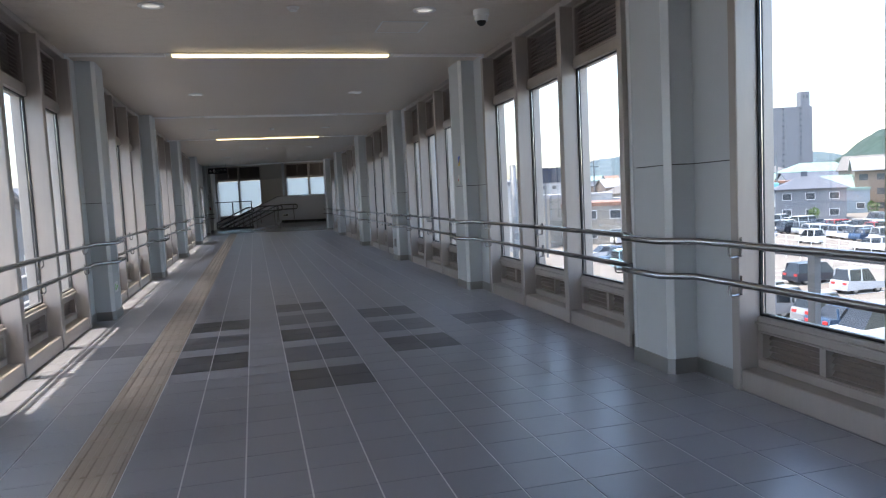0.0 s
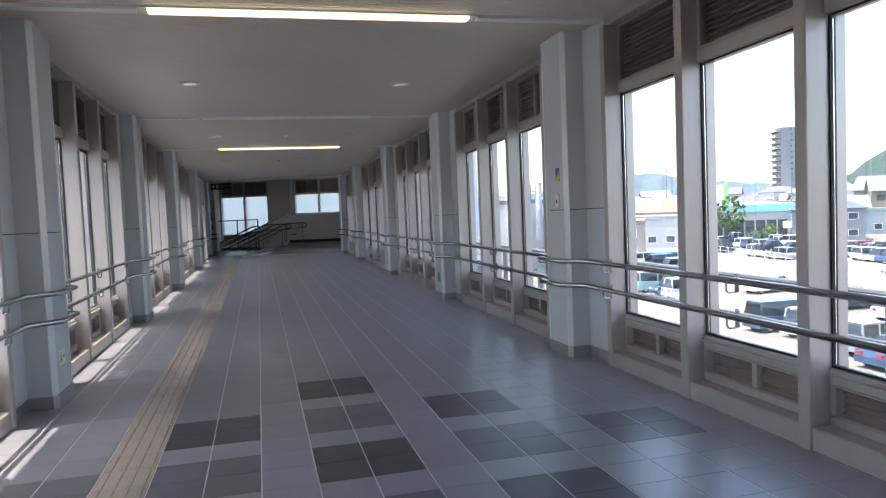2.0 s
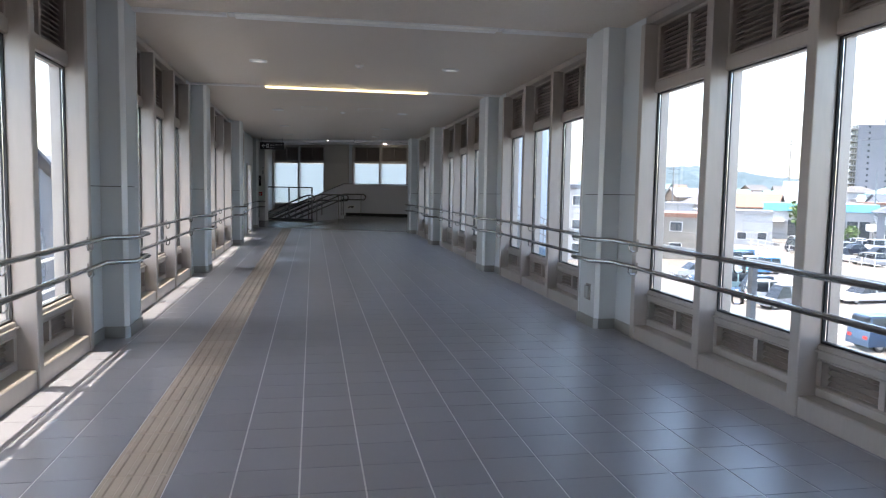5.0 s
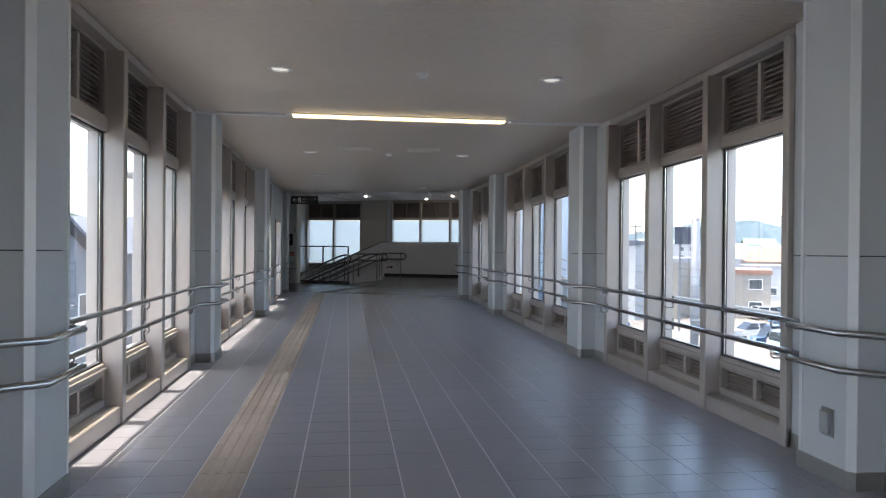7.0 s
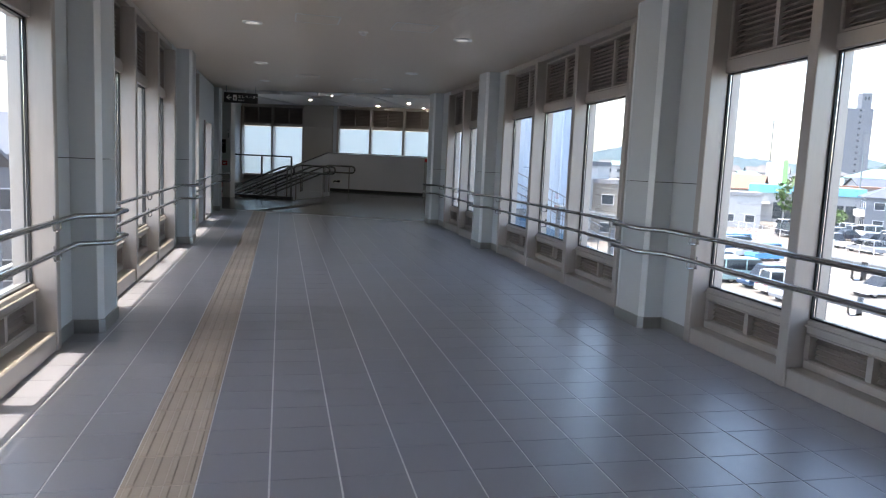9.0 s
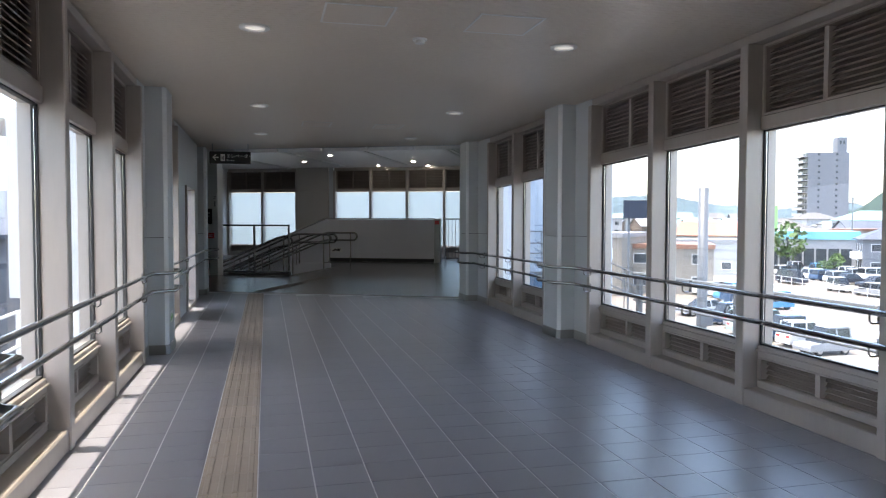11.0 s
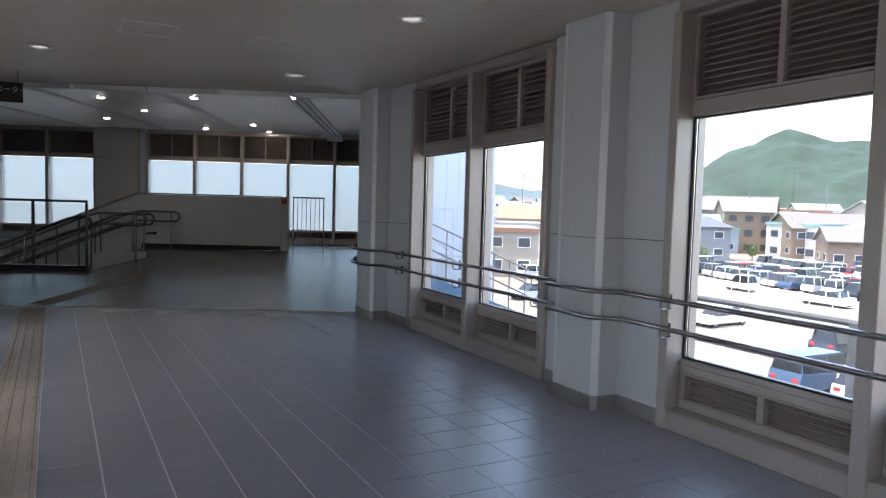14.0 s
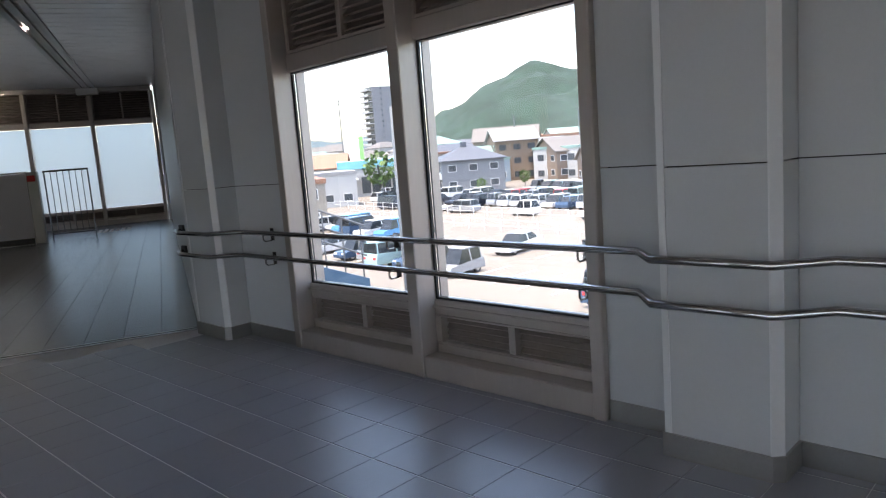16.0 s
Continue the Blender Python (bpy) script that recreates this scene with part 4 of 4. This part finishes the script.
def house(x, y, w, d, h, roof, wc, rc, turn, z0=GZ, label="", far=False):
    """A house with windows, eaves and a hip or gable roof."""
    t = thing("house", label or "small tiled-roof house among its neighbours", "house", "houses beyond the car park", pose(x, y, z0, 0, 0, turn))
    part("wall", M().box(-w / 2, w / 2, -d / 2, d / 2, 0, h), HWALL[wc], t)
    e = 0.5
    r = min(w, d) * 0.26
    W2, D2 = w / 2 + e, d / 2 + e
    if roof == "hip":
        k = max(0.0, W2 - D2)
        part("roof", M().add([(-W2, -D2, h), (W2, -D2, h), (W2, D2, h), (-W2, D2, h), (-k, 0, h + r), (k, 0, h + r), (-W2, -D2, h - 0.15), (W2, -D2, h - 0.15), (W2, D2, h - 0.15), (-W2, D2, h - 0.15)], [(0, 1, 5, 4), (1, 2, 5), (2, 3, 4, 5), (3, 0, 4), (6, 7, 1, 0), (7, 8, 2, 1), (8, 9, 3, 2), (9, 6, 0, 3), (9, 8, 7, 6)]), ROOF[rc], t)
    elif roof == "gable":
        part("roof", M().prism([(-D2, h - 0.15), (0, h + r - 0.0), (D2, h - 0.15), (D2, h + 0.05), (0, h + r + 0.2), (-D2, h + 0.05)], "x", -W2, W2), ROOF[rc], t)
        part("gable", M().prism([(-d / 2, h), (d / 2, h), (0, h + r - 0.15)], "x", -w / 2, w / 2), HWALL[wc], t)
    else:
        part("roof", M().box(-w / 2 - 0.15, w / 2 + 0.15, -d / 2 - 0.15, d / 2 + 0.15, h, h + 0.5), ROOF[rc], t)
    floors = 0 if math.hypot(x, y - 22) > 310 else max(1, int(h // 2.6))
    for f in range(floors):
        z = f * (h / floors) + 0.9
        for sx in ((-1, 1) if x < 0 else (-1,)):
            for yy in [(-d / 2 + d * (i + 0.5) / max(1, int(d // 3))) for i in range(max(1, int(d // 3)))]:
                wn_ = part("window", M().box(sx * (w / 2 - 0.05), sx * (w / 2 + 0.05), yy - 0.75, yy + 0.75, z - 0.05, z + 1.15), HGLASS if far else WHITE, t)
                if far:
                    continue
                part("pane", M().box(sx * (w / 2 + 0.051), sx * (w / 2 + 0.06), yy - 0.68, yy + 0.68, z + 0.02, z + 1.08), HGLASS, wn_)
        for xx in [(-w / 2 + w * (i + 0.5) / max(1, int(w // 3))) for i in range(max(1, int(w // 3)))]:
            wn_ = part("window", M().box(xx - 0.75, xx + 0.75, -d / 2 - 0.05, -d / 2 + 0.05, z - 0.05, z + 1.15), HGLASS if far else WHITE, t)
            if far:
                continue
            part("pane", M().box(xx - 0.68, xx + 0.68, -d / 2 - 0.06, -d / 2 - 0.051, z + 0.02, z + 1.08), HGLASS, wn_)
    return t


hx, hy = 96, 108
g = house(hx, hy, 11, 9, 5.6, "hip", 0, 0, -38, GZ, "grey two-storey house with a slate hip roof")
part("balcony", M().box(-6.8, -5.5, -4.0, 0.5, 2.5, 3.5), WHITE, g)
part("ridge_box", M().box(-1.2, -0.2, -0.5, 0.5, 7.6, 8.6), ROOF[0], g)
spots = [(46, 150, 26, 12, 4.5, "flat", 4, 3), (40, 165, 22, 14, 6, "flat", 2, 4), (50, 155, 12, 9, 5, "gable", 2, 3), (53, 160, 14, 9, 5, "gable", 1, 3), (57, 150, 16, 10, 5.5, "gable", 3, 1), (59, 130, 9, 8, 4, "gable", 3, 1), (62, 140, 18, 10, 5.5, "hip", 2, 4), (55, 190, 24, 12, 7, "flat", 1, 1), (60, 200, 22, 12, 8, "flat", 1, 2), (66, 150, 14, 10, 6, "hip", 1, 1), (70, 140, 14, 9, 5.5, "gable", 3, 1), (36, 150, 14, 10, 5.5, "gable", 2, 2), (33, 170, 13, 9, 5.5, "hip", 1, 1), (30, 120, 12, 10, 6, "flat", 2, 4), (26, 84, 14, 12, 6.5, "flat", 1, 4), (31, 86, 16, 11, 5.2, "flat", 1, 2), (23, 80, 12, 12, 8.5, "flat", 2, 0), (36, 118, 12, 9, 5, "flat", 2, 4)]
for az, d, w, dd, h, rf, wc, rc in spots:
    x, y, z = polar(az, d)
    house(x, y, w, dd, h, rf, wc, rc, rng.uniform(-45, -25))
for k in range(190):
    az, d = rng.uniform(16, 80), rng.uniform(150, 560)
    x, y, z = polar(az, d)
    house(x, y, rng.uniform(9, 18), rng.uniform(8, 12), rng.choice((3.2, 5.6, 5.8, 6.2, 8.5)), rng.choice(("hip", "gable", "gable", "flat")), rng.choice((1, 2, 2, 3, 4)), rng.choice((0, 1, 1, 2, 3, 4)), rng.uniform(-60, 20), GZ + (d - 190) * 0.006, far=True)
# dark blue roof sign on the near flat building
x, y, z = polar(29, 62)
t = thing("roof_billboard", "dark navy billboard panel on a flat roof", "billboard", m=pose(33.5, 76.6, 0, 0, 0, -30))
part("board", M().bbox(-1.7, 1.7, -0.15, 0.15, 1.6, 3.3, 0.02), NAVY, t)
for u in (-1.2, 1.2):
    part("leg", M().box(u - 0.1, u + 0.1, 0.16, 0.3, GZ, 3.2), RAILG, t)
# white shop with a glazed front and a sky-blue roof band
sx_, sy_, sz_ = polar(41.6, 142)
t = thing("shop_building", "white shop with a glazed front and sky-blue roof band", "building", m=pose(sx_, sy_, GZ, 0, 0, -38))
part("wall", M().box(-9, 9, -7, 7, 0, 5.2), HWALL[2], t)
part("roof_band", M().box(-9.3, 9.3, -7.3, 7.3, 5.2, 6.6), SKYB, t)
for k in range(7):
    part("window", M().box(-5.0 + 1.9 * k, -3.4 + 1.9 * k, -7.08, -7.002, 0.6, 3.6), HGLASS, t)
part("canopy", M().box(-8.8, -5.6, -8.6, -7.01, 3.2, 3.5), WHITE, t)
t = thing("shop_sign", "yellow shop sign board on two posts", "sign", m=pose(75.9, 120, 0, 0, 0, -35))
part("board", M().bbox(-1.9, 1.9, -0.1, 0.1, -4.6, -2.3, 0.03), YELLOW, t)
part("lettering_bars", M().box(-1.4, 1.4, -0.12, -0.101, -3.3, -2.8).box(-1.2, 1.2, -0.12, -0.101, -4.2, -3.8), RED, t)
for u in (-1.5, 1.5):
    part("post", M().tube([(u, 0.2, GZ), (u, 0.2, -2.4)], 0.1, 8), RAILG, t)
t = thing("tower_sign", "tall white roadside sign with a green edge", "sign", m=pose(101, 146, 0, 0, 0, -35))
part("board", M().bbox(-1.6, 1.6, -0.4, 0.4, GZ, 4.0, 0.05), WHITE, t)
part("green_edge", M().bbox(1.61, 2.5, -0.45, 0.45, -3, 4.6, 0.05), GREEN, t)

# apartment block
x, y = 318, 371
ap = thing("apartment_building", "grey concrete apartment tower with balconies in the distance", "apartment building", m=pose(x, y, GZ, 0, 0, -18))
part("wall", M().box(-13, 10, -7, 7, 0, 48), HWALL[0], ap)
part("stair_tower", M().box(4.5, 9.8, -4, 2, 48, 57), HWALL[0], ap)
part("tower_opening", M().box(5.7, 6.6, -4.1, -4.001, 53, 55).box(7.6, 8.5, -4.1, -4.001, 53, 55), HGLASS, ap)
for f in range(14):
    z = 3.4 * f + 1.2
    part("balcony", M().box(-16.2, -13.01, -6.8, 6.8, z, z + 0.4).box(-16.2, -16.0, -6.8, 6.8, z + 0.4, z + 1.5), HWALL[2], ap)
    for yy in (-5, -1.6, 1.8, 5):
        part("window", M().box(-13.12, -13.005, yy - 1.1, yy + 1.1, z + 0.45, z + 2.6), HGLASS, ap)
    for xx in (-7, 3):
        part("window", M().box(xx - 0.6, xx + 0.6, -7.12, -7.005, z + 0.9, z + 2.1), HGLASS, ap)


def mound(name, az0, az1, d, prof, depth, matl, label, back=None):
    """A wooded ridge: its outline follows heights given at even steps of bearing."""
    m = M()
    na, nr = 260, 44
    for i in range(na + 1):
        f = i / na
        q = f * (len(prof) - 1)
        k = min(int(q), len(prof) - 2)
        s_ = q - k
        s_ = s_ * s_ * (3 - 2 * s_)
        hh = prof[k] * (1 - s_) + prof[k + 1] * s_
        for j in range(nr + 1):
            r = d + (j / nr - 0.5) * 2 * depth
            az = radians(az0 + (az1 - az0) * f)
            px, py = r * math.sin(az), 22 + r * math.cos(az)
            z = hh * math.cos((j / nr - 0.5) * math.pi) ** 0.8
            z += z * 0.12 * noise.noise(Vector((px * 0.012, py * 0.012, 0))) + (5 * noise.noise(Vector((px * 0.03, py * 0.03, 3.0))) + 2.5 * noise.noise(Vector((px * 0.07, py * 0.07, 7.0)))) * min(1, z / 20)
            m.v.append((px, py, GZ + z))
    w = nr + 1
    for i in range(na):
        for j in range(nr):
            m.f.append((i * w + j, i * w + j + 1, (i + 1) * w + j + 1, (i + 1) * w + j))
            m.mi.append(0)
    return solid(name, m, matl, label, "hill", fn=None, smooth=False)


mound("backdrop", 40, 82, 1500, [0, 26, 72, 120, 154, 128, 126, 112, 100, 90, 70, 40, 0], 450, HILL, "green wooded hill beyond the town")
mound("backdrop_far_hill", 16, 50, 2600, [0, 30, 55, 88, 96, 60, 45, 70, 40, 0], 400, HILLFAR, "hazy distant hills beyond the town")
mound("backdrop_west_hill", -75, -8, 1300, [0, 60, 100, 130, 125, 95, 70, 40, 0], 420, HILL, "green wooded hill beyond the tracks")

# trees: a trunk, limbs and clumps of leaf cards
def tree(x, y, h, z0=GZ):
    t = thing("tree", "leafy green tree between the houses", "tree", "town trees", pose(x, y, z0))
    tr = M()
    tr.tube([(0, 0, 0), (0.1, 0, h * 0.3), (0, 0.1, h * 0.7)], 0.05 * h * 0.5, 8)
    for k in range(5):
        a = k * 1.3
        tr.tube([(0, 0, h * (0.3 + 0.07 * k)), (math.cos(a) * h * 0.25, math.sin(a) * h * 0.25, h * (0.5 + 0.07 * k))], 0.012 * h, 6)
    part("trunk", tr, DARKM, t)
    cr = M()
    for k in range(260):
        a, b, r = rng.uniform(0, 6.28), rng.uniform(-1, 1), rng.uniform(0.45, 1) ** 0.6
        c = Vector((math.cos(a) * math.sqrt(1 - b * b) * r * h * 0.36, math.sin(a) * math.sqrt(1 - b * b) * r * h * 0.36, h * 0.62 + b * r * h * 0.38))
        s_ = h * rng.uniform(0.03, 0.075)
        u = Vector((rng.gauss(0, 1), rng.gauss(0, 1), rng.gauss(0, 1))).normalized() * s_
        v = u.cross(Vector((rng.gauss(0, 1), rng.gauss(0, 1), rng.gauss(0, 1)))).normalized() * s_
        cr.add([c + u, c + v * 0.7, c - u, c - v * 0.7], [(0, 1, 2, 3)])
    part("crown", cr, FOLI, t)
    return t


for k in range(34):
    az, d = rng.uniform(18, 76), rng.uniform(125, 420)
    x, y, z = polar(az, d)
    tree(x, y, rng.uniform(4, 9))
for x, y, h in ((84, 108, 3), (87, 111, 3.4), (90, 100, 2.6), (103, 101, 3), (80, 106, 2.6)):
    tree(x, y, h)
# poles and wires in the town
for az, d, h in ((31, 130, 13), (35, 175, 16), (38.5, 190, 22), (45, 150, 13), (52, 170, 14), (57, 185, 15), (63, 140, 12), (25, 110, 12), (20, 140, 13)):
    x, y, z = polar(az, d)
    t = thing("utility_pole", "slim utility pole with crossarms in the town", "pole", "town poles", pose(x, y, GZ))
    part("shaft", M().tube([(0, 0, 0), (0, 0, h)], 0.14, 8), CONC, t)
    for z in (h - 0.5, h - 1.4):
        part("crossarm", M().box(-1.1, 1.1, -0.06, 0.06, z, z + 0.12), RAILG, t)
# west side: sheds and roofs seen through the far windows
for x, y, w, d, h, rf, wc, rc in ((-22, 46, 16, 12, 7.2, "gable", 0, 0), (-16, 64, 9, 18, 7.6, "gable", 0, 0), (-40, 60, 16, 10, 5.5, "gable", 1, 2), (-34, 80, 14, 10, 5.5, "hip", 2, 2), (-55, 75, 14, 10, 6, "gable", 2, 1), (-30, 110, 14, 10, 6, "hip", 1, 4), (-60, 130, 20, 12, 6, "gable", 2, 2), (-40, 30, 14, 10, 5.5, "gable", 1, 1), (-45, 150, 22, 12, 7, "flat", 1, 4)):
    house(x, y, w, d, h, rf, wc, rc, rng.uniform(-10, 10), GZ, "tiled-roof building beyond the tracks")
for k in range(12):
    park(rng.choice(kinds), rng.choice(cols), pose(-12 - rng.uniform(0, 6), 14 + 3.2 * k, GZ, 0, 0, rng.uniform(80, 100)))

# ---- corridor floor, tile by tile ----
fl = thing("floor", "dark blue-grey floor tiles with pale joints and a darker pattern", "floor", kind="structure")
part("slab", M().prism([(-2.3, -5.5), (3.4, -5.5), (3.4, 28.07), (-2.3, 30.73)], "z", -0.3, -0.0025), JOINT, fl)
G = 0.2885
tile_me = M().box(0.0042, G - 0.0042, 0.0018, G - 0.0018, -0.006, 0.0).mesh("tile", TILE)
dark_me = M().box(0.0042, G - 0.0042, 0.0018, G - 0.0018, -0.006, 0.0).mesh("tile", TILE_DARK)
mid_me = M().box(0.0042, G - 0.0042, 0.0018, G - 0.0018, -0.006, 0.0).mesh("tile", TILE_MID)
tac = M().box(0.002, G - 0.002, 0.001, G - 0.001, -0.006, 0.0)
for k in range(4):
    x = 0.036 + k * 0.072
    tac.add([(x - 0.017, 0.006, 0), (x + 0.017, 0.006, 0), (x + 0.017, G - 0.006, 0), (x - 0.017, G - 0.006, 0), (x - 0.011, 0.012, 0.005), (x + 0.011, 0.012, 0.005), (x + 0.011, G - 0.012, 0.005), (x - 0.011, G - 0.012, 0.005)], [(0, 1, 5, 4), (1, 2, 6, 5), (2, 3, 7, 6), (3, 0, 4, 7), (4, 5, 6, 7)])
tac_me = tac.mesh("tactile_tile", TACTILE)
rest, far_tac = M(), M()
YT = 9.37


def is_dark(i, j):
    """The darker diamond of tiles: pairs of rows apart by one row. Column pairs step outwards."""
    blocks = {2: (0, 1, 2, 3, 4), 3: (0, 1, 2, 3, 4), -1: (1, 2, 3), 0: (1, 2, 3), 5: (1, 2, 3), 6: (1, 2, 3), 8: (2,), 9: (2,), -3: (2,), -4: (2,)}
    if i not in blocks or j > -1 or j < -14:
        return False
    q, r = divmod(-1 - j, 3)
    return r < 2 and q in blocks[i]


for i in range(-5, 12):
    x = -0.357 + i * G
    for j in range(-52, 75):
        y = YT + j * G
        if y + G > 30.73 - (x + 2.3 + G) * 0.466 - 0.08 or y < -5.4:
            continue
        if i == -2:
            if 4 < y < 25:
                ob = new("tactile_tile", tac_me)
                ob.location = (x, y, 0)
                ob.parent = fl
            else:
                far_tac.add([(v[0] + x, v[1] + y, v[2]) for v in tac.v], tac.f)
            continue
        if is_dark(i, j):
            ob = new("tile", mid_me if ((-1 - j) // 3 + (i in (2, 3))) % 2 == 0 else dark_me)
        elif 5.0 < y < 10.5:
            ob = new("tile", tile_me)
        else:
            rest.box(x + 0.0042, x + G - 0.0042, y + 0.0018, y + G - 0.0018, -0.006, 0.0)
            continue
        ob.location = (x, y, 0)
        ob.parent = fl
tagged(part("tiles", rest, TILE_FAR, fl), kind="stuff")
tagged(part("tactile_strip", far_tac, TACTILE, fl), kind="stuff")
